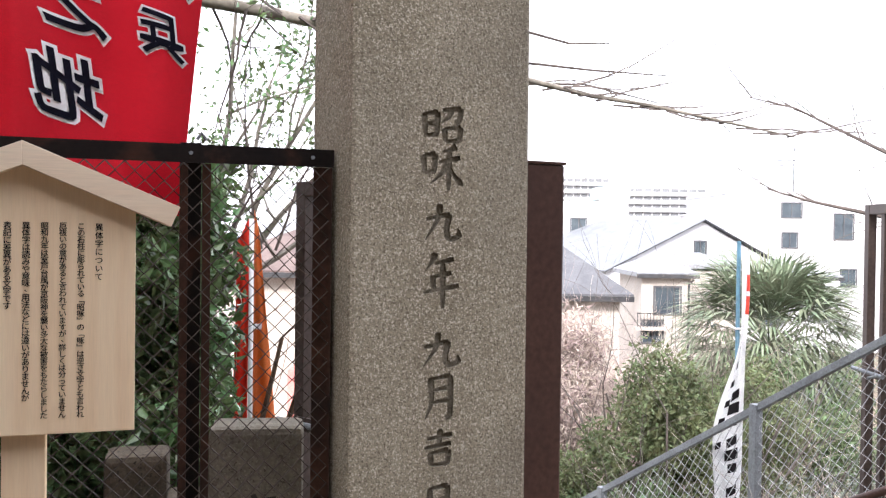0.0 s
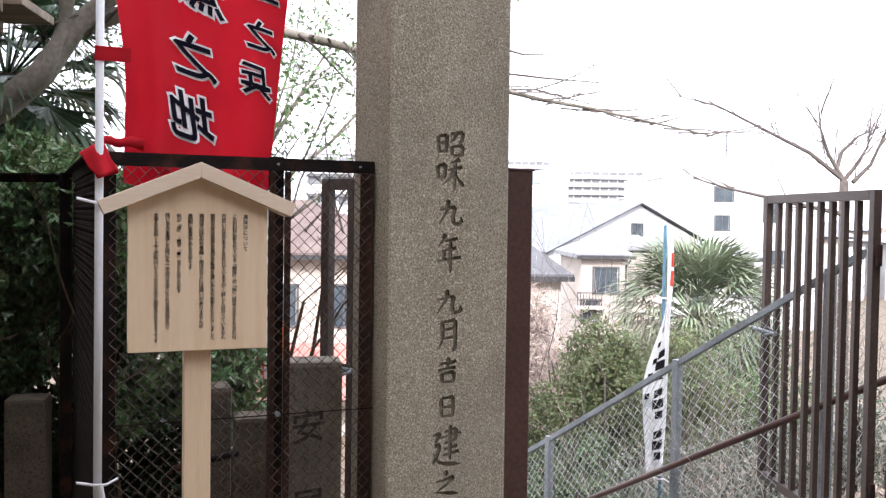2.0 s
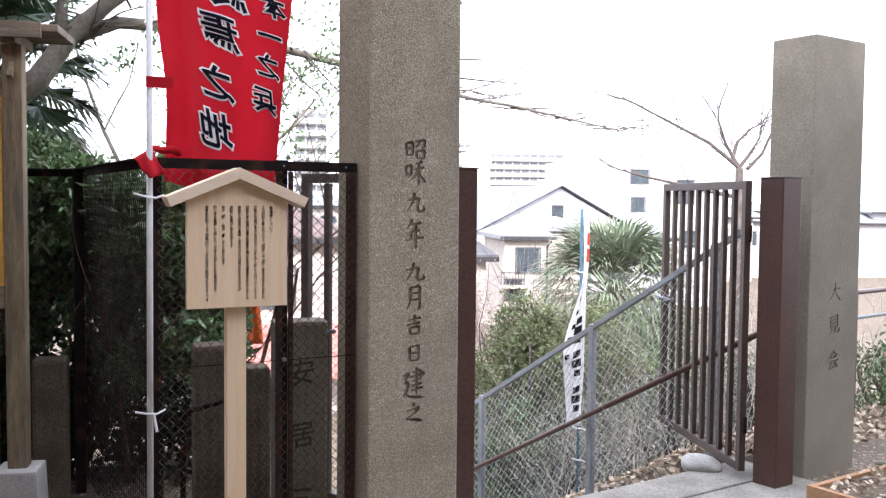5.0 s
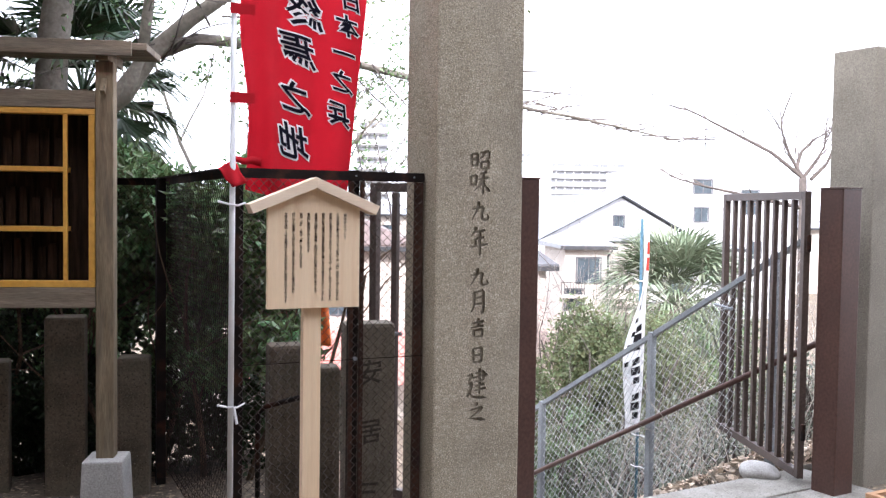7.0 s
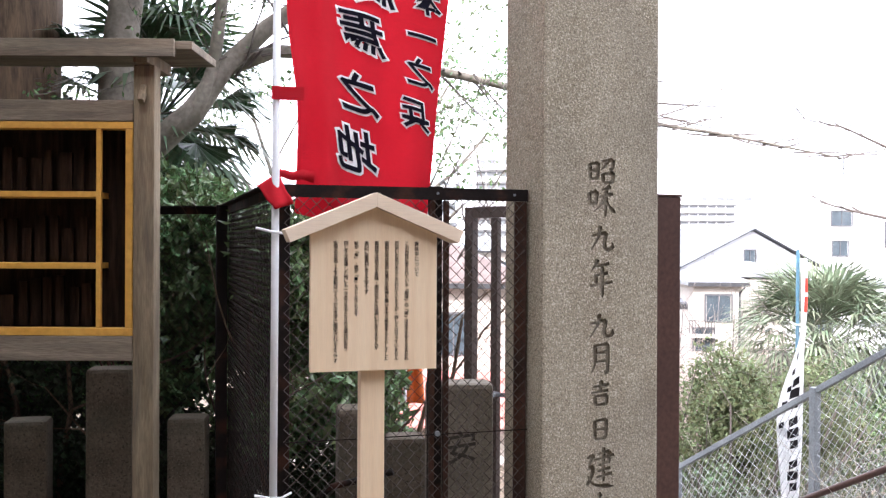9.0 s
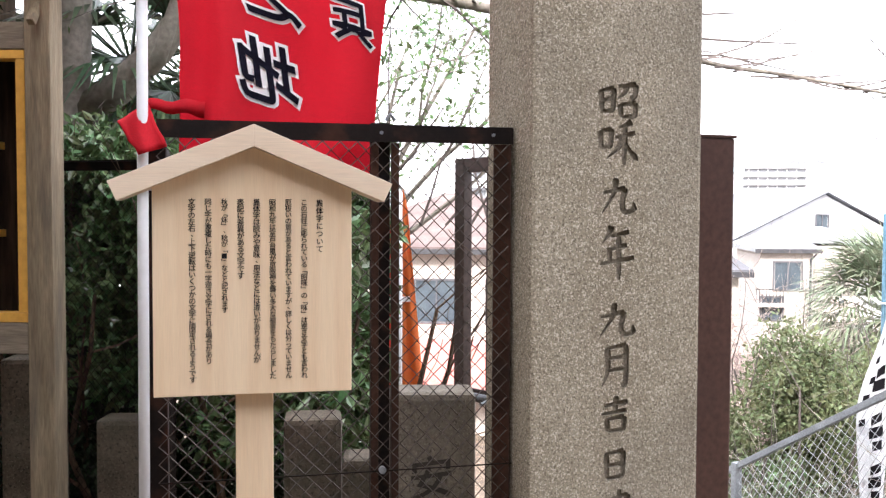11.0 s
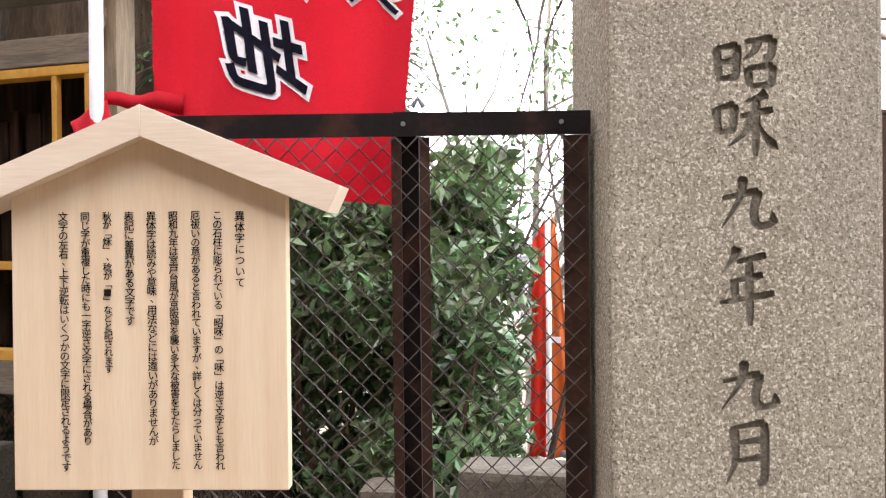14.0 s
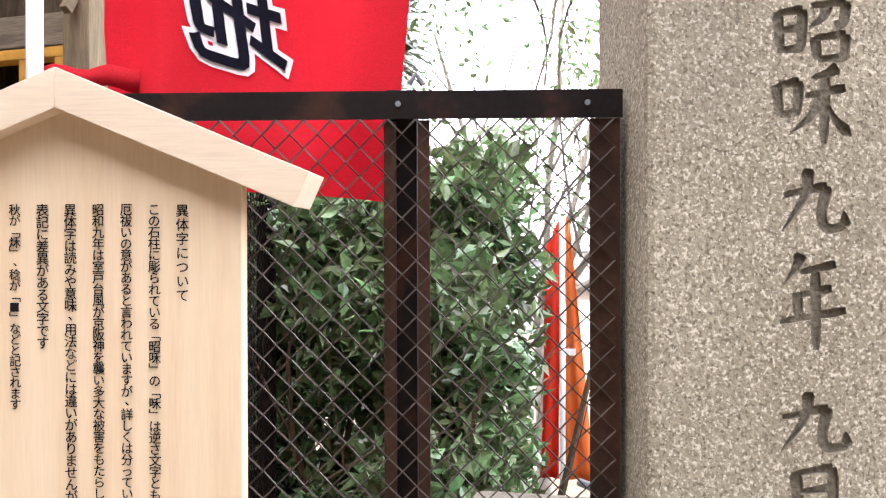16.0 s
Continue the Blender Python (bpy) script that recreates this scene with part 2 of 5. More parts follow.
def box(x0, x1, y0, y1, z0, z1, bevel=0.0, bm=None, m=None):
    b = bmesh.new()
    bmesh.ops.create_cube(b, size=1)
    for v in b.verts:
        v.co = Vector((x0 + (v.co.x + 0.5) * (x1 - x0), y0 + (v.co.y + 0.5) * (y1 - y0), z0 + (v.co.z + 0.5) * (z1 - z0)))
    if bevel:
        bmesh.ops.bevel(b, geom=b.edges[:], offset=bevel, segments=2, profile=0.6, affect="EDGES")
    if m is not None:
        b.transform(m)
    if bm is None:
        return b
    me = mesh_of(b, "tmp")
    bm.from_mesh(me)
    bpy.data.meshes.remove(me)
    return bm


def prism(outline, y0, y1, bevel=0.0):
    """A solid from an outline of (x, z) points, between y0 and y1."""
    b = bmesh.new()
    f = b.faces.new([b.verts.new((x, y0, z)) for x, z in outline])
    r = bmesh.ops.extrude_face_region(b, geom=[f])
    for v in r["geom"]:
        if isinstance(v, bmesh.types.BMVert):
            v.co.y = y1
    bmesh.ops.recalc_face_normals(b, faces=b.faces[:])
    if bevel:
        bmesh.ops.bevel(b, geom=b.edges[:], offset=bevel, segments=2, profile=0.6, affect="EDGES")
    return b


class Soup:
    """Vertices and faces gathered for one mesh."""

    def __init__(self):
        self.v, self.f, self.k = [], [], 0

    def add(self, verts, faces):
        k = self.k
        self.v.extend(verts)
        self.f.extend([tuple(i + k for i in f) for f in faces])
        self.k += len(verts)

    def tube(self, pts, radii, sides=6, cap=True):
        pts = [Vector(p) for p in pts]
        k, rings = self.k, []
        side = None
        for i, p in enumerate(pts):
            d = (pts[min(i + 1, len(pts) - 1)] - pts[max(i - 1, 0)]).normalized()
            ref = side if side is not None else (Vector((0, 0, 1)) if abs(d.z) < 0.9 else Vector((1, 0, 0)))
            a = (ref - d * ref.dot(d))
            a = a.normalized() if a.length > 1e-6 else d.orthogonal().normalized()
            side = a
            b = d.cross(a)
            r = radii[i] if isinstance(radii, (list, tuple)) else radii
            rings.append([tuple(p + r * (math.cos(2 * math.pi * j / sides) * a + math.sin(2 * math.pi * j / sides) * b)) for j in range(sides)])
        verts = [v for r in rings for v in r]
        faces = [(i * sides + j, i * sides + (j + 1) % sides, (i + 1) * sides + (j + 1) % sides, (i + 1) * sides + j) for i in range(len(pts) - 1) for j in range(sides)]
        if cap:
            faces += [tuple(range(sides))[::-1], tuple((len(pts) - 1) * sides + j for j in range(sides))]
        self.add(verts, faces)

    def mesh(self, name):
        me = bpy.data.meshes.new(name)
        me.from_pydata(self.v, [], self.f)
        me.update()
        return me


def tube_mesh(name, pts, radii, sides=10):
    s = Soup()
    s.tube(pts, radii, sides)
    return s.mesh(name)


GLYPHS = {}


def glyph(ch, bold=0.0):
    """Flat outline mesh of one character in a cell about 1 x 1, centred."""
    key = (ch, bold)
    if key not in GLYPHS:
        cu = bpy.data.curves.new("letter", "FONT")
        cu.body, cu.size, cu.offset, cu.resolution_u = ch, 1.0, bold, 3
        ob = new("letter", cu)
        dg = bpy.context.evaluated_depsgraph_get()
        me = ob.evaluated_get(dg).to_mesh()
        vs = np.array([v.co[:2] for v in me.vertices]).reshape(-1, 2)
        fs = [tuple(p.vertices) for p in me.polygons]
        ob.evaluated_get(dg).to_mesh_clear()
        bpy.data.objects.remove(ob)
        bpy.data.curves.remove(cu)
        GLYPHS[key] = (vs, fs)
    return GLYPHS[key]


CELL = glyph("\u56fd")[0]
CELL_MID, CELL_SIZE = (CELL.min(0) + CELL.max(0)) / 2, float((CELL.max(0) - CELL.min(0)).max())


def fine_glyph(ch, bold):
    """The same outline with short edges, to lie on folded cloth."""
    key = (ch, bold, "fine")
    if key not in GLYPHS:
        vs, fs = glyph(ch, bold)
        b = bmesh.new()
        vv = [b.verts.new((x, y, 0)) for x, y in vs]
        for f in fs:
            if b.faces.get([vv[i] for i in f]) is None:
                b.faces.new([vv[i] for i in f])
        for _ in range(7):
            bmesh.ops.triangulate(b, faces=b.faces[:])
            long = [e for e in b.edges if e.calc_length() > 0.09]
            if not long:
                break
            bmesh.ops.subdivide_edges(b, edges=long, cuts=1)
        bmesh.ops.triangulate(b, faces=b.faces[:])
        b.verts.index_update()
        GLYPHS[key] = (np.array([v.co[:2] for v in b.verts]).reshape(-1, 2), [tuple(v.index for v in f.verts) for f in b.faces])
        b.free()
    return GLYPHS[key]


def letter(soup, ch, place, size, bold=0.0, lift=0.0, mirror=False, lean=0.0, wide=1.0, fine=False):
    """Adds a character; place(dx, dz, lift) gives the point in space for an offset from the cell's middle."""
    vs, fs = fine_glyph(ch, bold) if fine else glyph(ch, bold)
    if not len(vs):
        return
    q = (vs - CELL_MID) / CELL_SIZE * size
    soup.add([tuple(place((-x if mirror else x) * wide, z + lean * x, lift)) for x, z in q], [f[::-1] if mirror else f for f in fs])


# ---- the plan: the gate's line, turned against the first view ----
TURN_G = 25.8
GATE = pose(-0.217, 2.141, 0, 0, 0, TURN_G)
FENCE_TURN = 19.6


def in_gate(x, y):
    q = GATE.inverted() @ Vector((x, y, 0))
    return q.x, q.y


def ease(a, b, x):
    t = min(1, max(0, (x - a) / (b - a)))
    return t * t * (3 - 2 * t)


def ground_z(x, y):
    gx, gy = in_gate(x, y)
    fall = -0.56 * max(0, gy - 0.5)
    fall = max(fall, -4.4 - 0.004 * max(0, gy - 8))
    side = ease(3.0, 3.35, gx)
    strip = ease(0.15, 0.45, gx) * (1 - side)
    left = 1 - ease(0.0, 0.35, gx)
    bank = -0.50 * max(0, gy - 2.6)
    bank = max(bank, -4.4)
    z = fall * (1 - left) + bank * left
    z += strip * -0.42 * ease(0.2, 0.42, gy) * (1 - ease(9, 10, gy))
    z += side * 0.16 * ease(0.3, 1.0, gy) * (1 - ease(8, 12, gy))
    if gy > 0.3:
        z += 0.05 * noise.noise((x * 1.3, y * 1.3, 0)) * ease(0.6, 1.5, gy)
    return z


# ---- ground ----
near = [-3 + 0.12 * i for i in range(0, 84)]
xs = [-1500, -600, -250, -100, -50, -25, -14, -9, -6, -4] + near + [7.5, 9, 12, 16, 22, 32, 50, 90, 180, 400, 900, 1500]
ys = [-1500, -500, -150, -50, -20, -10, -6, -4, -2, -1, 0, 0.8] + [1.4 + 0.12 * i for i in range(90)] + [12.6, 14, 16, 19, 24, 32, 45, 70, 120, 250, 600, 1500, 3000]
gv = [(x, y, ground_z(x, y)) for y in ys for x in xs]
gw = len(xs)
gf = [(j * gw + i, j * gw + i + 1, (j + 1) * gw + i + 1, (j + 1) * gw + i) for j in range(len(ys) - 1) for i in range(gw - 1)]
gm = bpy.data.meshes.new("ground")
gm.from_pydata(gv, [], gf)
tagged(part("ground", gm, EARTH, smooth=True), "bare brown earth with dry leaf litter falling away outside the gate", "ground", kind="structure")

steps = thing("stone_steps", GATE, "worn grey stone steps leading down from the gate", "steps", kind="structure")
part("sill", box(0.30, 3.0, 0.02, 0.36, -0.3, 0.012, 0.012), STEP_STONE, steps)
part("sill", box(0.30, 3.0, -0.42, 0.012, -0.3, 0.006, 0.010), STEP_STONE, steps)
for i in range(14):
    part("step", box(0.30, 3.02, 0.365 + 0.3 * i, 0.365 + 0.3 * i + 0.36, -0.172 * (i + 1) - 0.3, -0.172 * (i + 1), 0.012), STEP_STONE, steps)
curb = part("kerb", prism([(0.36, -0.35), (5.2, -2.95), (5.2, -2.55), (0.36, 0.02)], -0.09, 0.09, 0.012), STEP_STONE, steps)
curb.matrix_basis = pose(3.12, 0, 0, 0, 0, 90)

# Unseen walls, added to block sky and sun; their height sets the yard's shade.
SHADE_WALL = mat("shade_wall_boards", (0.05, 0.042, 0.035), (0.09, 0.075, 0.06), 2, 0.85, 0, 0.3, 20, stretch=(3, 3, 0.4))
tagged(part("wall_south", box(-7.2, 8.2, -5.4, -5.2, -0.1, 9.6), SHADE_WALL), "unseen dark wall added to keep sky and sun off the yard", "wall", kind="structure")
tagged(part("wall_west", box(-7.2, -7.0, -5.2, 3.0, -0.1, 9.6), SHADE_WALL), "unseen dark wall added to keep sky and sun off the yard", "wall", kind="structure")
tagged(part("wall_east", box(8.0, 8.2, -5.2, 1.5, -0.1, 9.6), SHADE_WALL), "unseen dark wall added to keep sky and sun off the yard", "wall", kind="structure")


# ---- stone pillars ----
def brush(path, kind, width):
    """A brush stroke along a path as a tapering ribbon: h level, v upright, p sweeping to a point, n swelling sweep."""
    pts = [Vector((x, y)) for x, y in path]
    ctl = [pts[0] * 2 - pts[1]] + pts + [pts[-1] * 2 - pts[-2]]
    line = []
    for i in range(len(pts) - 1):
        for j in range(6):
            t = j / 6
            p0, p1, p2, p3 = ctl[i:i + 4]
            line.append(0.5 * (2 * p1 + (p2 - p0) * t + (2 * p0 - 5 * p1 + 4 * p2 - p3) * t * t + (3 * p1 - p0 - 3 * p2 + p3) * t ** 3))
    line.append(pts[-1])
    n = len(line) - 1
    left, right = [], []
    for i, p in enumerate(line):
        t = i / n
        w = {"h": 0.62 + 0.5 * t ** 3 + 0.4 * max(0, 0.2 - t) * 2, "v": 1.1 - 0.25 * t + 0.2 * max(0, 0.2 - t), "p": 1.15 * (1 - t) ** 0.7 + 0.12, "n": 0.35 + 1.25 * t * t if t < 0.8 else 1.15 * (1 - t) / 0.2 + 0.1}[kind] * width
        if i == 0 or (i == n and kind in "hv"):
            w *= 0.6
        d = (line[min(i + 1, n)] - line[max(i - 1, 0)]).normalized()
        side = Vector((-d.y, d.x)) * w / 2
        left.append(tuple(p + side))
        right.append(tuple(p - side))
    m = n + 1
    return left + right, [(i, i + m, i + m + 1, i + 1) for i in range(n)]


def square(x0, x1, y0, y1):
    """The four strokes of a small box, its level strokes rising to the right."""
    return [("v", ((x0, y1 - 0.03), (x0 + 0.04, y0))), ("h", ((x0, y1 - 0.05), (x1, y1 + 0.02))), ("v", ((x1, y1 + 0.02), (x1 - 0.03, y0))), ("h", ((x0 + 0.04, y0 + 0.01), (x1 - 0.02, y0 + 0.05)))]


BRUSHED = {}
BRUSHED["\u662d"] = square(-0.48, -0.13, -0.32, 0.32) + [("h", ((-0.45, 0.0), (-0.15, 0.05))), ("h", ((-0.02, 0.40), (0.46, 0.48))), ("v", ((0.46, 0.48), (0.42, 0.15), (0.30, 0.09))), ("p", ((0.20, 0.42), (0.14, 0.22), (-0.04, 0.06)))] + square(0.03, 0.46, -0.46, -0.06)
BRUSHED["\u548a"] = square(-0.48, -0.18, -0.12, 0.30) + [("p", ((0.34, 0.50), (0.20, 0.42), (-0.02, 0.36))), ("h", ((-0.10, 0.13), (0.44, 0.24))), ("v", ((0.17, 0.42), (0.15, -0.48))), ("p", ((0.14, 0.16), (-0.02, -0.12), (-0.30, -0.34))), ("n", ((0.17, 0.10), (0.30, -0.16), (0.52, -0.38)))]
BRUSHED["\u4e5d"] = [("p", ((-0.06, 0.50), (-0.12, 0.10), (-0.46, -0.44))), ("h", ((-0.44, 0.10), (0.22, 0.24))), ("v", ((0.22, 0.24), (0.13, -0.18), (0.22, -0.40), (0.50, -0.36))), ("p", ((0.49, -0.38), (0.47, -0.14)))]
BRUSHED["\u5e74"] = [("p", ((-0.18, 0.50), (-0.26, 0.36), (-0.44, 0.20))), ("h", ((-0.20, 0.31), (0.36, 0.39))), ("h", ((-0.26, 0.07), (0.30, 0.14))), ("v", ((-0.25, 0.10), (-0.22, -0.15))), ("h", ((-0.52, -0.20), (0.52, -0.09))), ("v", ((0.04, 0.35), (0.05, -0.50)))]
BRUSHED["\u6708"] = [("p", ((-0.34, 0.44), (-0.30, -0.08), (-0.52, -0.48))), ("h", ((-0.34, 0.41), (0.38, 0.48))), ("v", ((0.38, 0.48), (0.37, -0.38), (0.20, -0.47))), ("h", ((-0.30, 0.16), (0.34, 0.22))), ("h", ((-0.32, -0.12), (0.34, -0.06)))]
BRUSHED["\u5409"] = [("h", ((-0.40, 0.25), (0.44, 0.34))), ("v", ((0.02, 0.52), (0.0, 0.04))), ("h", ((-0.50, 0.01), (0.40, 0.09)))] + square(-0.30, 0.32, -0.50, -0.10)
BRUSHED["\u65e5"] = square(-0.38, 0.38, -0.46, 0.45) + [("h", ((-0.35, -0.02), (0.35, 0.04)))]
BRUSHED["\u5efa"] = [("h", ((-0.10, 0.36), (0.34, 0.42))), ("v", ((0.34, 0.42), (0.32, 0.12))), ("h", ((-0.22, 0.22), (0.52, 0.31))), ("h", ((-0.08, 0.09), (0.34, 0.15))), ("h", ((-0.10, -0.06), (0.38, 0.0))), ("h", ((-0.14, -0.20), (0.44, -0.13))), ("v", ((0.12, 0.52), (0.12, -0.33))), ("h", ((-0.50, 0.28), (-0.24, 0.35))), ("p", ((-0.24, 0.35), (-0.44, 0.04))), ("v", ((-0.44, 0.04), (-0.27, 0.03), (-0.33, -0.18), (-0.50, -0.38))), ("n", ((-0.46, -0.14), (-0.20, -0.38), (0.52, -0.46)))]
BRUSHED["\u5927"] = [("h", ((-0.46, 0.10), (0.46, 0.20))), ("p", ((0.02, 0.50), (-0.02, 0.10), (-0.46, -0.46))), ("n", ((0.02, 0.12), (0.20, -0.20), (0.50, -0.44)))]
BRUSHED["\u4e4b"] = [("v", ((-0.06, 0.52), (0.06, 0.34))), ("h", ((-0.40, 0.13), (0.32, 0.25))), ("p", ((0.32, 0.25), (0.0, -0.05), (-0.46, -0.30))), ("n", ((-0.46, -0.27), (-0.10, -0.32), (0.52, -0.44)))]


def pillar_mesh(width, depth, height, text, size, zs, tx, bold, taper=0.004, spans=(), stone=GRANITE):
    b = box(0, width, 0, depth, -0.2, height)
    for v in b.verts:
        if v.co.z > 0:
            v.co.x += taper * (1 if v.co.x < width / 2 else -1)
            v.co.y += taper * 0.5 * (1 if v.co.y < depth / 2 else -1)
    top = [f for f in b.faces if f.normal.z > 0.9]
    r = bmesh.ops.poke(b, faces=top)
    for v in r["verts"]:
        v.co.z += 0.045
    edges = [e for e in b.edges if e.calc_face_angle(0) > 0.1]
    bmesh.ops.bevel(b, geom=edges, offset=0.011, segments=2, profile=0.6, affect="EDGES")
    shaft = new("tmp_shaft", mesh_of(b, "shaft"))
    shaft.data.materials.append(stone)
    s = Soup()

    def sink(pts, fs):
        n0 = len(pts)
        once = {(a, c) for f in fs for a, c in zip(f, f[1:] + f[:1])}
        rim = [(a, c) for a, c in once if (c, a) not in once]
        s.add([(x, -0.02, y) for x, y in pts] + [(x, 0.0085, y) for x, y in pts], list(fs) + [tuple(i + n0 for i in f[::-1]) for f in fs] + [(c, a, a + n0, c + n0) for a, c in rim])

    for k, (ch, z) in enumerate(zip(text, zs)):
        if ch in BRUSHED:
            w, h = spans[k]
            for kind, path in BRUSHED[ch]:
                sink(*brush([(tx + x * w, z + y * h) for x, y in path], kind, bold))
        else:
            vs, fs = glyph(ch, bold)
            q = (vs - CELL_MID) / CELL_SIZE * size
            sink([(tx + x * 0.98, z + y + 0.16 * x) for x, y in q], fs)
    me = s.mesh("cut")
    bb = bmesh.new()
    bb.from_mesh(me)
    bmesh.ops.remove_doubles(bb, verts=bb.verts[:], dist=1e-5)
    bmesh.ops.recalc_face_normals(bb, faces=bb.faces[:])
    bb.to_mesh(me)
    bb.free()
    me.materials.append(CARVED_SHADE)
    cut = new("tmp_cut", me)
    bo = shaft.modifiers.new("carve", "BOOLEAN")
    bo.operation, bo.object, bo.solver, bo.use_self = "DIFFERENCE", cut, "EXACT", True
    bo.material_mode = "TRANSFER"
    dg = bpy.context.evaluated_depsgraph_get()
    out = bpy.data.meshes.new_from_object(shaft.evaluated_get(dg), preserve_all_data_layers=True, depsgraph=dg)
    bpy.data.objects.remove(shaft)
    bpy.data.objects.remove(cut)
    return out


INSCRIBED = "\u662d\u548a\u4e5d\u5e74\u4e5d\u6708\u5409\u65e5\u5efa\u4e4b"
left_pillar = part("stone_pillar", pillar_mesh(0.484, 0.29, 2.72, INSCRIBED, 0.098, (1.905, 1.80, 1.667, 1.527, 1.358, 1.244, 1.122, 0.993, 0.854, 0.722), 0.238, 0.0158, spans=((0.105, 0.088), (0.108, 0.11), (0.096, 0.093), (0.092, 0.135), (0.10, 0.088), (0.075, 0.108), (0.08, 0.088), (0.064, 0.074), (0.112, 0.145), (0.10, 0.09))), GRANITE)
left_pillar.matrix_basis = GATE
tagged(left_pillar, "tall pebbly grey-brown stone pillar carved with a column of characters", "pillar", "gate pillars")
right_pillar = part("stone_pillar", pillar_mesh(0.525, 0.31, 2.695, "\u5927\u898b\u4f1a", 0.115, (1.135, 0.93, 0.71), 0.27, 0.010, spans=((0.12, 0.12),) * 3, stone=SMOOTH_SHADED_STONE), SMOOTH_SHADED_STONE)
right_pillar.matrix_basis = GATE @ pose(2.985, -0.12, 0)
tagged(right_pillar, "tall stone gate pillar with low pointed top and carved characters", "pillar", "gate pillars")

# ---- steel gate posts and leaves ----
def gate_post(m, label, w=0.15, d=0.065):
    t = thing("gate_post", m, label, "gate post", "gate posts")
    part("post", box(0, w, -d, d, -0.1, 1.828, 0.006), BROWN, t)
    part("cap", box(-0.004, w + 0.004, -d - 0.004, d + 0.004, 1.828, 1.836, 0.002), BROWN, t)
    return t


gate_post(GATE @ pose(0.480, 0.13, 0), "brown painted steel gate post beside the inscribed pillar")
gate_post(GATE @ pose(2.662, -0.075, 0), "brown painted steel gate post beside the pointed pillar", 0.17, 0.08)


def gate_leaf(m, label, w):
    """A leaf that runs along +x from its hinge."""
    t = thing("gate_leaf", m, label, "gate", "gate leaves")
    z0, z1 = 0.06, 1.815
    part("hinge_stile", box(0.0, 0.05, -0.02, 0.02, z0, z1, 0.003), GATE_BROWN, t)
    part("lock_stile", box(w - 0.05, w, -0.02, 0.02, z0, z1, 0.003), GATE_BROWN, t)
    part("top_rail", box(0.051, w - 0.051, -0.02, 0.02, z1 - 0.05, z1, 0.003), GATE_BROWN, t)
    part("bottom_rail", box(0.051, w - 0.051, -0.02, 0.02, z0, z0 + 0.05, 0.003), GATE_BROWN, t)
    n = 8 if w > 1.2 else 6
    gap = (w - 0.1) / (n + 1)
    slat = None
    for i in range(n):
        x = 0.05 + gap * (i + 1)
        if slat is None:
            slat = mesh_of(box(-0.019, 0.019, -0.0145, 0.0145, z0 + 0.051, z1 - 0.051, 0.003), "slat")
            slat.materials.append(GATE_BROWN)
        part("slat", slat, None, t, m=pose(x, 0, 0))
    for z in (0.35, 1.5):
        part("hinge", tube_mesh("hinge", [(-0.022, 0, z - 0.05), (-0.022, 0, z + 0.05)], 0.014), RUSTY, t)
    bolt = part("bolt", tube_mesh("bolt", [(w - 0.26, 0.036, 0.985), (w + 0.07, 0.036, 0.985)], 0.011), GALV, t, "galvanised sliding bolt")
    part("bolt_handle", tube_mesh("bolt_handle", [(w - 0.22, 0.036, 0.985), (w - 0.22, 0.09, 0.975)], 0.007), GALV, bolt)
    part("bolt_plate", box(w - 0.2, w - 0.02, 0.021, 0.030, 0.962, 1.008), GATE_BROWN, bolt)
    return t


gate_leaf(pose(2.128, 3.345, 0, 0, 0, 89.5), "open brown steel gate leaf with upright slats and a sliding bolt", 1.32)
gate_leaf(pose(0.235, 2.535, 0, 0, 0, 137), "open brown steel gate leaf folded back behind the wire fence", 1.0)


# ---- chain-link fences ----
def link_mesh(length, z_bottom, z_top, pitch=0.042, r=0.0016, shear=0.0, sides=3):
    """Woven diamonds along +x; shear raises the far end."""
    s = Soup()
    half = pitch / 2
    n = int(length / half)
    rows = int((z_top - z_bottom) / half)
    for i in range(n):
        pts = []
        for j in range(rows + 1):
            out = (j + i) % 2
            x = i * half + (half if out else 0)
            pts.append((x, 0.0016 * (1 if j % 2 else -1), z_top - j * half + shear * x))
        s.tube(pts, r, sides, cap=False)
    return s.mesh("wire_mesh")


def angle_iron(x0, x1, y0, y1, z0, z1, leg, thick=0.005, along="z", flip=1):
    """An L section; along z it stands, along x it lies with its web up."""
    if along == "z":
        b = box(x0, x0 + leg, y0, y0 + thick, z0, z1)
        return box(x0 if flip > 0 else x0 + leg - thick, x0 + thick if flip > 0 else x0 + leg, y0 + thick, y0 + leg, z0, z1, bm=b)
    b = box(x0, x1, y0, y0 + thick, z1 - leg, z1)
    return box(x0, x1, y0 + thick, y0 + leg, z1 - thick, z1, bm=b)


fence = thing("chain_link_fence", pose(-1.066, 1.937, 0, 0, 0, FENCE_TURN), "dark rusty steel fence with chain-link mesh between angle-iron frames", "fence")
FL, FTOP = 0.852, 1.838
part("top_rail", angle_iron(0.0, FL, 0, 0, 0, FTOP, 0.042, along="x"), RUSTY, fence)
part("end_stile", angle_iron(FL - 0.048, FL, 0.006, 0, 0.02, FTOP - 0.0425, 0.045, flip=-1), RUST_BROWN, fence)
mid = part("post", box(0.499, 0.546, 0.026, 0.052, -0.1, FTOP + 0.006, 0.003), RUSTY, fence)
part("flange", box(0.497, 0.515, 0.008, 0.025, -0.05, FTOP - 0.044, 0.002), RUST_BROWN, mid)
part("stile", angle_iron(0.548, 0, 0.012, 0, 0.02, FTOP - 0.0425, 0.018), RUST_BROWN, fence)
part("corner_post", box(-0.03, 0.02, 0.007, 0.057, -0.1, FTOP - 0.043, 0.003), RUSTY, fence)
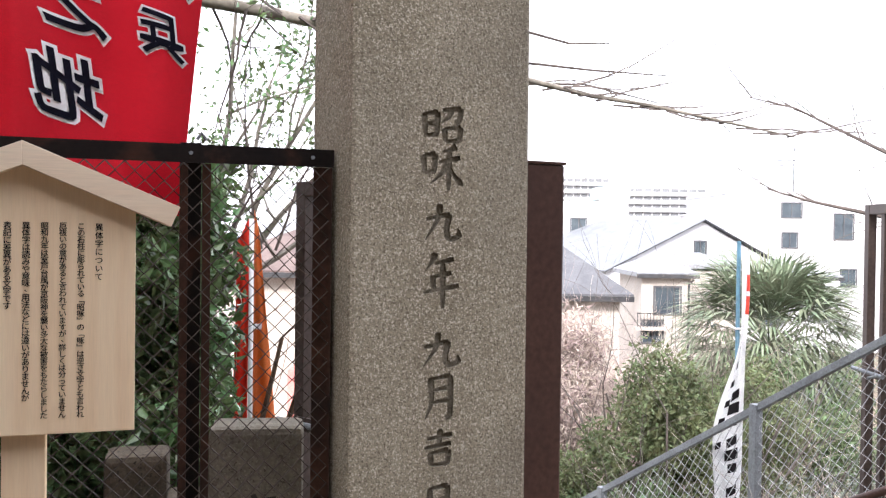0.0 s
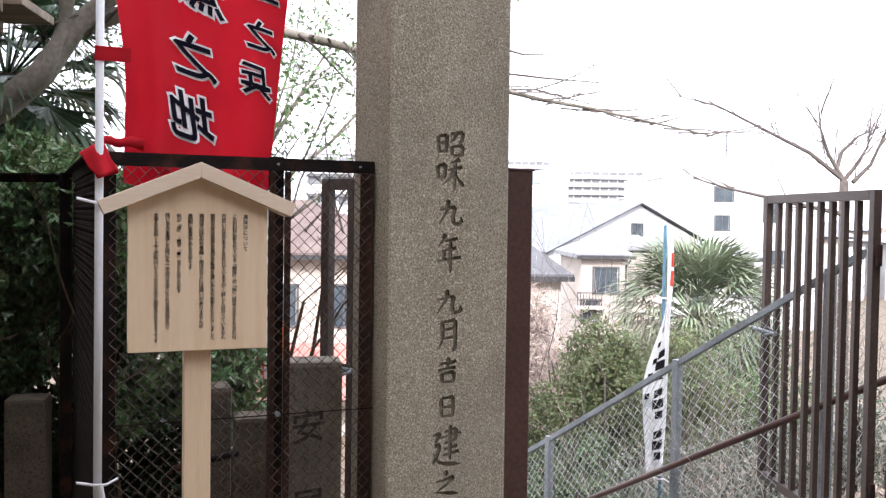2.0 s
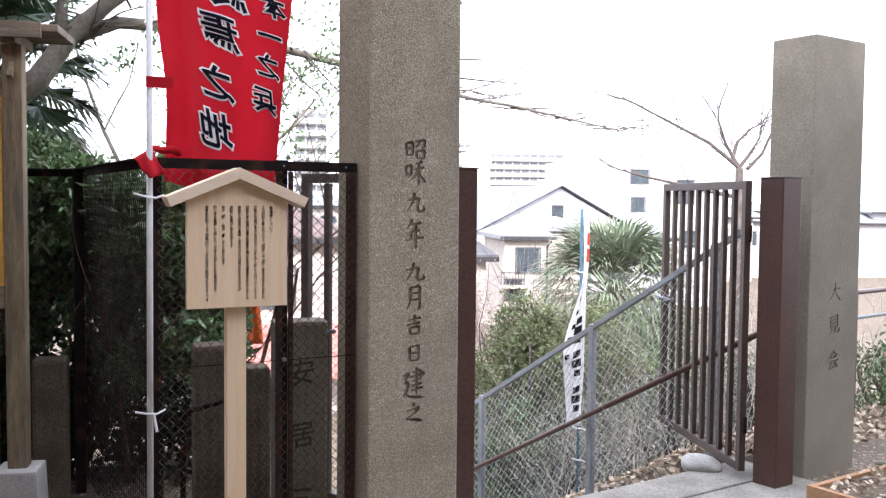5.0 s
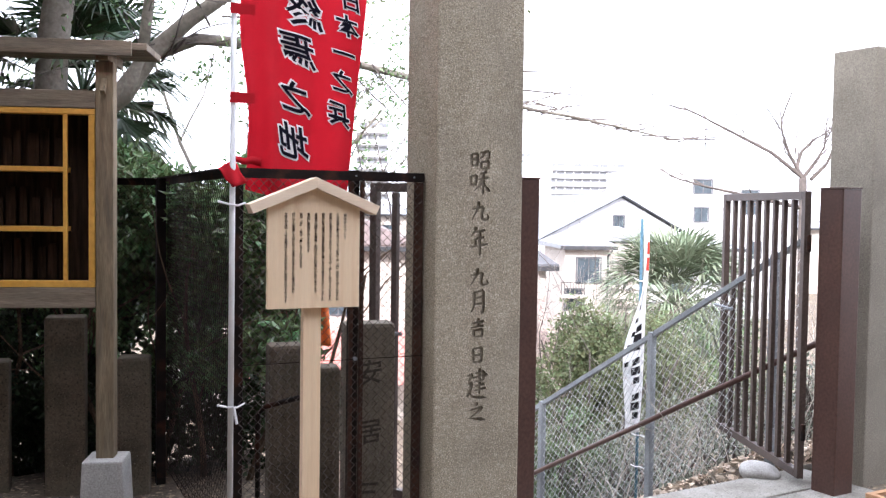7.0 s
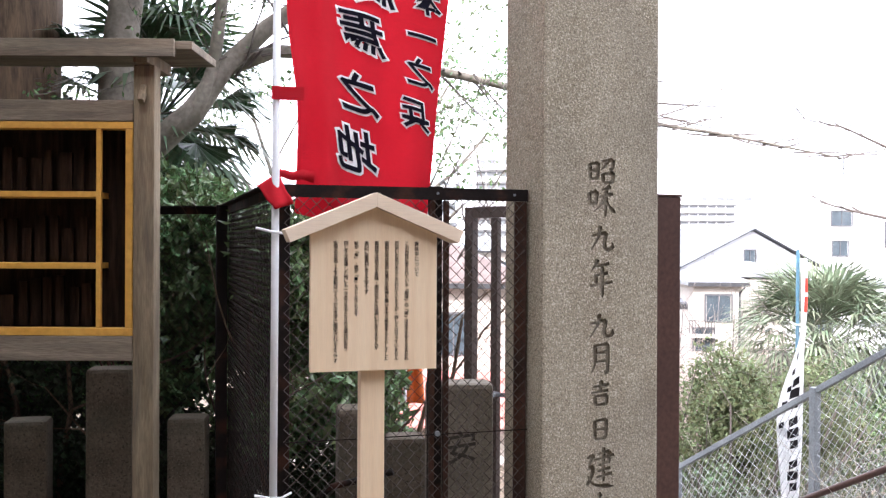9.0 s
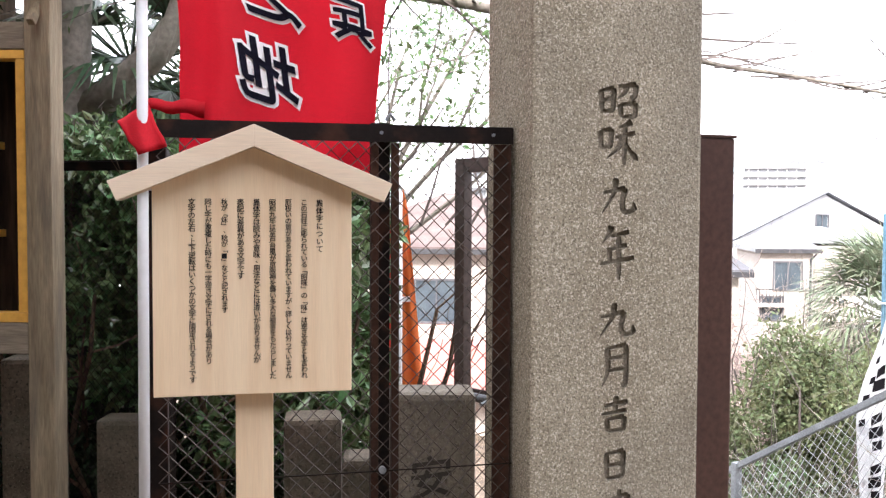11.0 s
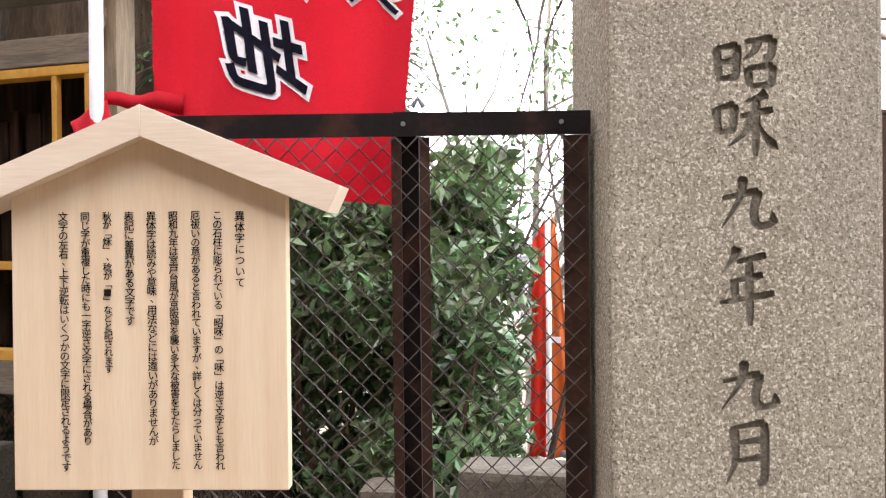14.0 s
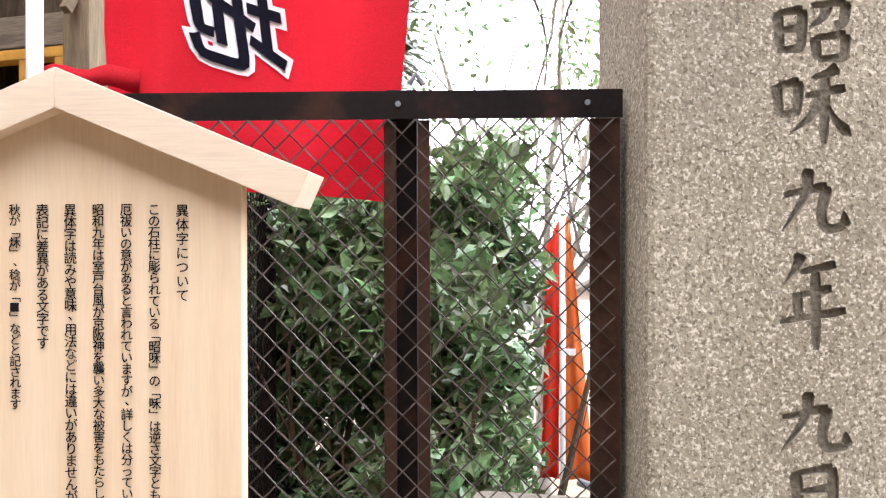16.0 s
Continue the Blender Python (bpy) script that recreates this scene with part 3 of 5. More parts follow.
part("bottom_rail", angle_iron(0.021, FL, 0.007, 0, 0, 0.10, 0.04, along="x"), RUSTY, fence)
part("tension_wire", tube_mesh("tension_wire", [(0.0, -0.003, 0.995), (FL, -0.003, 0.995)], 0.002, 6), WIRE, fence)
part("wire_mesh", link_mesh(FL - 0.004, 0.08, FTOP - 0.043, r=0.0021), WIRE_RUST, fence, m=pose(0.0, -0.001, 0))
for x in (0.52, 0.80):
    part("bolt", tube_mesh("bolt", [(x, -0.006, FTOP - 0.02), (x, 0.012, FTOP - 0.02)], 0.0042), GALV, fence)
part("bolt", tube_mesh("bolt", [(0.523, -0.008, 0.997), (0.523, 0.004, 0.997)], 0.009), GALV, fence)
part("clip", tube_mesh("clip", [(0.535, 0.02, FTOP + 0.012), (0.545, 0.02, FTOP + 0.028), (0.556, 0.02, FTOP + 0.012)], 0.005), GALV, fence)

d = math.hypot(-1.757 + 1.08, 3.55 - 1.95)
side_fence = thing("chain_link_fence", pose(-1.10, 1.965, 0, 0, 0, math.degrees(math.atan2(1.585, -0.60))), "dark rusty chain-link fence running back from the corner", "fence")
part("top_rail", angle_iron(0.03, d, 0, 0, 0, FTOP, 0.042, along="x"), RUSTY, side_fence)
part("wire_mesh", link_mesh(d, 0.08, FTOP - 0.03, r=0.0015), WIRE, side_fence)
part("post", box(d - 0.03, d + 0.03, 0.006, 0.06, -0.1, FTOP, 0.003), RUSTY, side_fence)
back_fence = thing("chain_link_fence", pose(-1.74, 3.555, 0, 0, 0, 168), "dark rusty chain-link fence behind the display case", "fence")
part("top_rail", angle_iron(0.02, 2.4, 0, 0, 0, FTOP - 0.005, 0.042, along="x"), RUSTY, back_fence)
part("wire_mesh", link_mesh(2.4, 0.08, FTOP - 0.03, r=0.0015), WIRE, back_fence)
part("post", box(2.37, 2.43, 0.006, 0.06, -0.1, FTOP - 0.05, 0.003), RUSTY, back_fence)

# ---- fence and handrail down the steps, in the gate's frame turned so that +x runs outward ----
stair_fence = thing("stair_fence", GATE @ pose(3.075, 0, 0, 0, 0, 90), "grey galvanised chain-link fence stepping down beside the steps", "fence")
SLOPE = -0.575
def sf_top(x):
    return 0.714 + SLOPE * (x - 1.84)
for x in (0.66, 1.84, 3.27, 4.70):
    part("post", box(x - 0.026, x + 0.026, -0.026, 0.026, sf_top(x) - 1.75, sf_top(x) + 0.005, 0.004), GALV, stair_fence)
for x0, x1 in ((0.45, 0.63), (0.69, 1.81), (1.87, 3.24), (3.30, 4.67)):
    part("top_rail", prism([(x0, sf_top(x0) - 0.044), (x1, sf_top(x1) - 0.044), (x1, sf_top(x1)), (x0, sf_top(x0))], -0.02, 0.02, 0.003), GALV, stair_fence)
part("wire_mesh", link_mesh(4.25, -1.25, 0.0, pitch=0.075, r=0.0026, shear=SLOPE), GALV_WIRE, stair_fence, m=pose(0.43, 0.0, sf_top(0.43) - 0.03))
handrail = thing("handrail", GATE @ pose(2.99, 0, 0, 0, 0, 90), "dark brown steel handrail sloping down the steps", "handrail")
part("rail", tube_mesh("rail", [(0.12, 0, 0.912), (4.6, 0, 0.80 - 0.535 * 4.27)], 0.021), BROWN, handrail, smooth=True)
for x in (4.2,):
    part("post", tube_mesh("post", [(x, 0, -0.57 * x - 0.15), (x, 0, 0.80 - 0.535 * (x - 0.33))], 0.017), BROWN, handrail, smooth=True)

# ---- the wooden notice ----
SIGN_TURN = 19.2
notice = thing("wooden_notice", pose(-0.734, 1.622, 0, 0, 0, SIGN_TURN), "fresh pale cypress notice board with gabled roof on a post", "sign")
part("board", prism([(-0.186, 1.279), (0.186, 1.279), (0.186, 1.686), (0, 1.762), (-0.186, 1.686)], -0.012, 0.012, 0.0015), NEW_WOOD, notice)
part("post", box(-0.036, 0.036, 0.0125, 0.055, -0.12, 1.66, 0.002), NEW_WOOD, notice)
for sgn in (-1, 1):
    o = [(0, 1.750), (0, 1.792), (0.262, 1.683), (0.246, 1.6475)]
    if sgn < 0:
        o = [(-x, z) for x, z in o][::-1]
    part("roof_board", prism(o, -0.038, 0.05, 0.001), NEW_WOOD_ROOF, notice)

COLUMNS = [
    "\u7570\u4f53\u5b57\u306b\u3064\u3044\u3066",
    "\u3053\u306e\u77f3\u67f1\u306b\u5f6b\u3089\u308c\u3066\u3044\u308b\ufe41\u662d\u548a\ufe42\u306e\ufe41\u548a\ufe42\u306f\u9006\u3055\u6587\u5b57\u3068\u3082\u8a00\u308f\u308c",
    "\u5384\u7953\u3044\u306e\u610f\u304c\u3042\u308b\u3068\u8a00\u308f\u308c\u3066\u3044\u307e\u3059\u304c\u3001\u8a73\u3057\u304f\u306f\u5206\u3063\u3066\u3044\u307e\u305b\u3093",
    "\u662d\u548c\u4e5d\u5e74\u306f\u5ba4\u6238\u53f0\u98a8\u304c\u4eac\u962a\u795e\u3092\u8972\u3044\u591a\u5927\u306a\u88ab\u5bb3\u3092\u3082\u305f\u3089\u3057\u307e\u3057\u305f",
    "\u7570\u4f53\u5b57\u306f\u8aad\u307f\u3084\u610f\u5473\u3001\u7528\u6cd5\u306a\u3069\u306b\u306f\u9055\u3044\u304c\u3042\u308a\u307e\u305b\u3093\u304c",
    "\u8868\u8a18\u306b\u5dee\u7570\u304c\u3042\u308b\u6587\u5b57\u3067\u3059",
    "\u79cb\u304c\ufe41\u79cc\ufe42\u3001\u7a14\u304c\ufe41\u25a0\ufe42\u306a\u3069\u3068\u8a18\u3055\u308c\u307e\u3059",
    "\u540c\u3058\u5b57\u304c\u91cd\u8907\u3057\u305f\u6642\u306b\u3082\u4e00\u5b57\u9006\u3055\u6587\u5b57\u306b\u3055\u308c\u308b\u5834\u5408\u304c\u3042\u308a",
    "\u6587\u5b57\u306e\u5de6\u53f3\u3001\u4e0a\u4e0b\u9006\u8ee2\u306f\u3044\u304f\u3064\u304b\u306e\u6587\u5b57\u306b\u9650\u5b9a\u3055\u308c\u308b\u3088\u3046\u3067\u3059",
]
LENGTHS = (0.103, 0.346, 0.345, 0.345, 0.313, 0.152, 0.216, 0.313, 0.348)
for k, (text, length) in enumerate(zip(COLUMNS, LENGTHS)):
    x = 0.124 - 0.0298 * k
    step = length / len(text)
    ink = Soup()
    for j, ch in enumerate(text):
        z = 1.652 - step * (j + 0.5)
        x1, z1 = (x + 0.004, z + 0.003) if ch == "\u3001" else (x, z)
        for k2, (ox, oz) in enumerate(((-0.00014, 0.0), (0.00014, 0.0), (0, 0.00016))):
            letter(ink, ch, lambda dx, dz, lift, x1=x1 + ox, z1=z1 + oz: (x1 + dx, -0.0133 - 0.0002 * k2, z1 + dz), min(0.0124, step * 0.98), 0.004)
    part("text_column", ink.mesh("text_column"), INK, notice, "column of small black characters")

# ---- the red banner ----
banner = thing("banner", pose(-1.094, 1.944, 0, 0, 0, FENCE_TURN), "red cloth banner with mirrored black lettering on a white pole", "banner")
part("pole", tube_mesh("pole", [(-0.012, -0.02, -0.02), (0.0, -0.02, 3.2)], 0.0125, 12), WHITE, banner, smooth=True)


def cloth(s, z, lift=0.0):
    """A point of the banner: s across from the pole, z up."""
    drop = max(0.0, 2.05 - z)
    right = 0.565 + 0.10 * (z - 2.1)
    left = 0.055 + 0.10 * max(0, 1.95 - z) + 0.02 * math.sin(7 * z)
    x = left + (right - left) * s
    y = 0.066 + 0.018 * math.sin(8.5 * s + 2.0 * z) + 0.011 * math.sin(14.0 * s - 3.4 * z) + 0.004 * math.sin(17 * s - 6 * z) * (1.1 - s) + 0.03 * drop * math.sin(9 * s) + 0.003 * math.sin(11 * z + 9 * s)
    y -= 0.042 * math.exp(-((s - 0.25 - 0.05 * math.sin(2.2 * z)) / 0.075) ** 2) - 0.02 * math.exp(-((s - 0.66 + 0.12 * (z - 2.0)) / 0.09) ** 2)
    y += 0.006 * math.sin(16 * s + 19 * (z - 1.7)) * max(0.0, 1 - abs(z - 1.85) / 0.3) * (1.15 - s)
    return (x, y - lift, z - 0.07 * s * s * drop)


NX, NZ = 36, 64
Z0, Z1 = 1.70, 3.05
cs = Soup()
grid = []
for j in range(NZ + 1):
    for i in range(NX + 1):
        s = i / NX
        zb = Z0 + 0.11 * max(0, 0.35 - s) ** 0.8
        grid.append(cloth(s, zb + (Z1 - zb) * j / NZ))
cs.add(grid, [(j * (NX + 1) + i, j * (NX + 1) + i + 1, (j + 1) * (NX + 1) + i + 1, (j + 1) * (NX + 1) + i) for j in range(NZ) for i in range(NX)])
sheet = part("cloth", cs.mesh("cloth"), RED, banner, smooth=True)
for z in (2.13, 2.5, 2.87):
    part("loop", box(-0.02, 0.085, -0.037, -0.034, z - 0.022, z + 0.022, 0.001), RED, banner)
ls = Soup()
ls.add([(0.0 + 0.15 * i / 10, -0.004 + 0.055 * i / 10 + 0.004 * math.sin(5 * i), 1.872 + 0.004 * math.sin(1.3 * i) + (0.010 if j else -0.012) * (1 + 0.08 * i)) for j in range(2) for i in range(11)], [(i, i + 1, 12 + i, 11 + i) for i in range(10)])
band = part("gathered_band", ls.mesh("gathered_band"), RED, banner, smooth=True)
so = band.modifiers.new("thickness", "SOLIDIFY")
so.thickness = 0.006
ls = Soup()
prof = []
for i in range(11):
    for j in range(11):
        a, q = i / 10, j / 10
        top = Vector((-0.062, 0, 1.832)).lerp(Vector((0.004, 0, 1.876)), a)
        low = Vector((-0.012, 0, 1.752)).lerp(Vector((0.048, 0, 1.772)), a)
        v = top.lerp(low, q)
        prof.append((v.x, 0.0 - 0.052 * q ** 0.6 + 0.007 * math.sin(7 * a + 3 * q), v.z + 0.004 * math.sin(9 * q)))
ls.add(prof, [(i * 11 + j, i * 11 + j + 1, i * 11 + 12 + j, i * 11 + 11 + j) for i in range(10) for j in range(10)])
tail = part("knotted_corner", ls.mesh("knotted_corner"), RED, banner, "loose red corner wrapped round the pole", smooth=True)
so = tail.modifiers.new("thickness", "SOLIDIFY")
so.thickness = 0.004
SIGNS = [("\u7d42", 0.50, 2.535, 0.135), ("\u7109", 0.47, 2.365, 0.135), ("\u4e4b", 0.435, 2.155, 0.13), ("\u5730", 0.43, 1.96, 0.145),
         ("\u65e5", 0.86, 2.60, 0.085), ("\u672c", 0.85, 2.485, 0.09), ("\u4e00", 0.845, 2.36, 0.09), ("\u4e4b", 0.84, 2.235, 0.092), ("\u5175", 0.83, 2.09, 0.098)]
for ch, s, z, size in SIGNS:
    soup, rim = Soup(), Soup()

    def spot(dx, dz, lift, s=s, z=z):
        return cloth(s + (dx - 0.20 * dz) / 0.52, z + dz - 0.24 * dx, lift)

    letter(soup, ch, spot, size, 0.018, 0.006, mirror=True, fine=True)
    made = part("character", soup.mesh("character"), NAVY, banner, "blue-black mirrored character")
    vs, fs = fine_glyph(ch, 0.018)
    once = {(a, c) for f in fs for a, c in zip(f, f[1:] + f[:1])}
    follow = {a: c for a, c in once if (c, a) not in once}
    level = 0
    while follow:
        loop = [next(iter(follow))]
        while loop[-1] in follow:
            loop.append(follow.pop(loop[-1]))
        loop = loop[:-1]
        if len(loop) < 3:
            continue
        q = [Vector((v - CELL_MID) / CELL_SIZE * size) for v in vs[loop]]
        edge, m = [], len(q)
        for i in range(m):
            e0, e1 = (q[i] - q[i - 1]).normalized(), (q[(i + 1) % m] - q[i]).normalized()
            nrm = Vector((e0.y + e1.y, -e0.x - e1.x))
            nrm = nrm.normalized() * min(1.6, 1 / max(0.4, nrm.length / 2)) if nrm.length > 1e-6 else Vector((e0.y, -e0.x))
            edge += [q[i] - nrm * 0.01 * size, q[i] + nrm * 0.058 * size]
        rim.add([spot(-p.x, p.y, 0.0030 + 0.0003 * level) for p in edge], [(2 * i, 2 * i + 1, (2 * i + 3) % (2 * m), (2 * i + 2) % (2 * m)) for i in range(m)])
        level += 1
    part("outline", rim.mesh("outline"), PRINT_WHITE, made, "white outline")
for z in (1.682, 0.824):
    part("tie", tube_mesh("tie", [(-0.07, -0.04, z + 0.012), (-0.02, -0.042, z), (0.015, -0.035, z - 0.004), (0.05, -0.02, z + 0.008)], 0.0045, 6), WHITE, banner, "white plastic tie")
part("tie_end", tube_mesh("tie_end", [(0.0, -0.04, 0.824), (0.012, -0.045, 0.75)], 0.006, 6), WHITE, banner)


# ---- vegetation helpers ----
def leaves(name, pts, size, seed, aspect=0.42, droop=0.0, tilt=1.0):
    """One mesh of many small folded leaves at the points."""
    r = np.random.RandomState(seed)
    pts = np.asarray(pts, float)
    n = len(pts)
    d = r.normal(size=(n, 3)) * (1, 1, tilt)
    d[:, 2] -= droop
    d /= np.linalg.norm(d, axis=1)[:, None]
    u = r.normal(size=(n, 3))
    u -= (u * d).sum(1)[:, None] * d
    u /= np.linalg.norm(u, axis=1)[:, None]
    w = np.cross(d, u)
    ln = size * r.uniform(0.6, 1.25, n)[:, None]
    base, tip = pts, pts + d * ln
    mid = pts + d * ln * 0.45 + w * ln * 0.08
    a, b = mid + u * ln * aspect * 0.5, mid - u * ln * aspect * 0.5
    v = np.stack([base, a, tip, b], 1).reshape(-1, 3)
    k = np.arange(n)[:, None] * 4
    f = np.concatenate([k + (0, 1, 2), k + (0, 2, 3)], 1).reshape(-1, 3)
    me = bpy.data.meshes.new(name)
    me.from_pydata(v.tolist(), [], f.tolist())
    return me


def blobs(seed, n, centres, per_spread):
    """Leaf points gathered in small uneven clumps round the centres."""
    r = np.random.RandomState(seed)
    c = np.asarray(centres, float)
    k = r.randint(0, len(c), n)
    off = r.normal(size=(n, 3))
    off /= np.maximum(1e-6, np.linalg.norm(off, axis=1))[:, None]
    rad = r.uniform(0, 1, n) ** 0.45
    return c[k] + off * rad[:, None] * np.asarray(per_spread)


def fill(seed, n, centre, radii):
    r = np.random.RandomState(seed)
    o = r.normal(size=(n, 3))
    o /= np.linalg.norm(o, axis=1)[:, None]
    return np.asarray(centre) + o * (r.uniform(0, 1, n) ** 0.5)[:, None] * np.asarray(radii)


def twigs(soup, start, way, length, radius, depth, rng, bend=0.35, kids=3, tips=None, lift=0.05):
    """A branch that forks; the ends are gathered in tips."""
    p, d = Vector(start), Vector(way).normalized()
    pts, rad = [tuple(p)], [radius]
    n = 5
    for i in range(n):
        d = (d + Vector((rng.uniform(-bend, bend), rng.uniform(-bend, bend), rng.uniform(-bend, bend) + lift)) * 0.6).normalized()
        p = p + d * length / n
        pts.append(tuple(p))
        rad.append(max(0.0015, radius * (1 - 0.62 * (i + 1) / n)))
        if depth > 0 and i >= 1 and rng.random() < kids / n:
            w = (d + Vector((rng.uniform(-1, 1), rng.uniform(-1, 1), rng.uniform(-0.6, 0.8)))).normalized()
            twigs(soup, p, w, length * rng.uniform(0.45, 0.7), rad[-1] * 0.6, depth - 1, rng, bend, kids, tips, lift)
    soup.tube(pts, rad, 5 if radius > 0.01 else 3, cap=False)
    if tips is not None:
        tips.extend(pts[2:])


def fan(soup, hub, aim, radius, blades, rng, spread=150, droop=0.25, broad=1.0, web=False):
    """One palm fan: stiff narrow blades from a hub."""
    hub, a = Vector(hub), Vector(aim).normalized()
    side = a.cross(Vector((0, 0, 1)))
    side = side.normalized() if side.length > 0.01 else Vector((1, 0, 0))
    up = side.cross(a).normalized()
    mids = []
    for i in range(blades):
        t = radians(spread * (i / (blades - 1) - 0.5))
        d = (a * math.cos(t) + side * math.sin(t)).normalized()
        ln = radius * (0.75 + 0.25 * math.cos(t)) * rng.uniform(0.9, 1.05)
        w = d.cross(up).normalized() * radius * rng.uniform(0.014, 0.022) * broad
        mid = hub + d * ln * 0.55 + up * rng.uniform(-0.02, 0.08) * radius
        tip = hub + d * ln - Vector((0, 0, droop * ln * rng.uniform(0.3, 1.2)))
        soup.add([tuple(hub), tuple(mid - w), tuple(mid + w), tuple(tip)], [(0, 1, 2), (1, 3, 2)])
        mids.append(tuple(hub.lerp(mid, 0.8) + up * radius * (0.012 if i % 2 else -0.012)))
    if web:
        soup.add([tuple(hub)] + mids, [(0, i, i + 1) for i in range(1, blades)])


def fan_palm(m, label, height, crown, fans, seed, trunk_r, blades=22, low=-0.6, leaf=LEAF_PALM, broad=1.0, web=False, more=()):
    t = thing("fan_palm", m, label, "palm tree")
    rng = random.Random(seed)
    tr = Soup()
    tr.tube([(0, 0, -0.4), (0.03, 0, height * 0.5), (0, 0.02, height)], [trunk_r * 1.1, trunk_r, trunk_r * 0.9], 9)
    part("trunk", tr.mesh("trunk"), BROWN_BARK, t, "shaggy brown fibrous trunk", smooth=True)
    cr, st = Soup(), Soup()
    for i in range(fans):
        az = 2 * math.pi * (i * 0.381966) + rng.uniform(-0.2, 0.2)
        el = low + (1.25 - low) * ((i + 0.5) / fans)
        d = Vector((math.cos(az) * math.cos(el), math.sin(az) * math.cos(el), math.sin(el)))
        hub = Vector((0, 0, height)) + d * crown * rng.uniform(0.42, 0.6)
        st.tube([(0, 0, height - 0.05), tuple(hub)], [0.012, 0.007], 4, cap=False)
        fan(cr, hub, d + Vector((0, 0, -0.15)), crown * rng.uniform(0.5, 0.62), blades, rng, broad=broad, web=web)
    for hub, aim, radius in more:
        st.tube([(0, 0, height - 0.05), hub], [0.012, 0.007], 4, cap=False)
        fan(cr, hub, aim, radius, blades, rng, spread=200, broad=broad, web=web)
    part("stalk", st.mesh("stalk"), leaf, t)
    part("crown", cr.mesh("crown"), leaf, t, "green fan leaves with drooping tips")
    return t


# ---- carved stone posts behind the fence ----
STONES = [(-0.515, 2.60, 1.105, 0.255), (-0.745, 2.80, 0.85, 0.16), (-0.95, 2.90, 0.95, 0.19), (-1.86, 3.42, 0.80, 0.18), (-2.25, 3.44, 1.03, 0.22), (-2.67, 3.44, 0.77, 0.2), (-3.05, 3.44, 0.8, 0.2)]
for k, (x, y, h, w) in enumerate(STONES):
    st = thing("stone_post", pose(x, y, 0, 0, 0, 8 + 3 * (k % 3)), "weathered square stone post in the shrine fence row", "stone post", "row of stone posts")
    b = box(-w / 2, w / 2, -0.08, 0.08, -0.15, h, 0.02)
    part("shaft", b, POST_STONE if k == 0 else OLD_STONE, st)
    if k == 0:
        # Characters lie flat on the face; their dark colour replaces the cuts' shade.
        for ch, dz0 in (("\u5b89", 0.245), ("\u5c45", 0.54)):
            cut = Soup()
            letter(cut, ch, lambda dx, dz, lift, z=h - dz0: (dx, -0.0815, z + dz + 0.14 * dx), 0.115, 0.012)
            part("inscription", cut.mesh("inscription"), FLAT_CUT_SHADE, st, "carved character drawn as a flat dark shape")
        part("inscription_bar", box(-0.05, 0.05, -0.0815, -0.078, h - 0.81, h - 0.795, 0.001), FLAT_CUT_SHADE, st)
        part("inscription_bar", box(-0.035, 0.035, -0.0815, -0.078, h - 0.85, h - 0.835, 0.001), FLAT_CUT_SHADE, st)
iron = thing("iron_bracket", pose(-0.93, 2.66, 0, 0, 0, -10), "bent rusty iron bar beside the stone posts", "iron bar")
part("bar", tube_mesh("bar", [(-0.14, 0, 0.1), (-0.14, 0, 0.62), (-0.10, 0, 0.66), (0.16, -0.02, 0.74)], 0.014, 8), RUSTY, iron, smooth=True)

# ---- evergreen hedge behind the fence ----
hedge = thing("evergreen_hedge", pose(0, 0, 0), "dense dark glossy evergreen hedge behind the wire fence", "hedge")
rng = random.Random(4)
hc = []
for i in range(330):
    a = rng.random()
    x = -0.92 - 2.7 * a
    y = 3.5 + 1.1 * a + rng.uniform(-0.25, 0.5) + (0.25 if a > 0.26 else 0.0)
    top = 1.72 + 0.12 * math.sin(5 * x) + 0.10 * rng.random() + 0.25 * a
    if x > -1.35 and rng.random() < 0.35:
        continue
    hc.append((x, y, top - (top - 0.62) * rng.random() ** 1.25))
part("leaves", leaves("leaves", blobs(5, 62000, hc, (0.17, 0.17, 0.13)), 0.070, 6, 0.50), LEAF_DARK, hedge)
part("edge_spray", leaves("edge_spray", blobs(17, 4200, [(-1.10 + 0.24 * rng.random(), 3.45 + 0.35 * rng.random(), rng.uniform(0.6, 1.78)) for _ in range(90)], (0.1, 0.1, 0.12)), 0.066, 18, 0.44), LEAF_DARK, hedge)
# mid-green leaves, only on clumps higher than 1.2
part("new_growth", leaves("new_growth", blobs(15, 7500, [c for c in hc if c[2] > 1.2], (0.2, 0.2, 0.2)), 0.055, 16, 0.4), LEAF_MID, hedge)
hs = Soup()
for i in range(12):
    a = i / 11
    twigs(hs, (-0.75 - 2.8 * a, 3.5 + 0.75 * a, -0.1), (rng.uniform(-0.3, 0.3), rng.uniform(-0.3, 0.3), 1), 1.4, 0.022, 2, rng)
part("branchwork", hs.mesh("branchwork"), BROWN_BARK, hedge)
# Leaves added to close the gap below the hedge, shade painted into their colour.
dk = thing("shade_undergrowth", pose(0, 0, 0), "added undergrowth coloured near black for the shade below the hedge", "undergrowth", kind="stuff")
part("leaves", leaves("leaves", blobs(25, 22000, [(-0.75 - 3.6 * rng.random(), 3.75 + 0.8 * rng.random(), rng.uniform(0.0, 0.55)) for _ in range(200)], (0.2, 0.2, 0.14)), 0.06, 26, 0.5), LEAF_SHADED, dk)
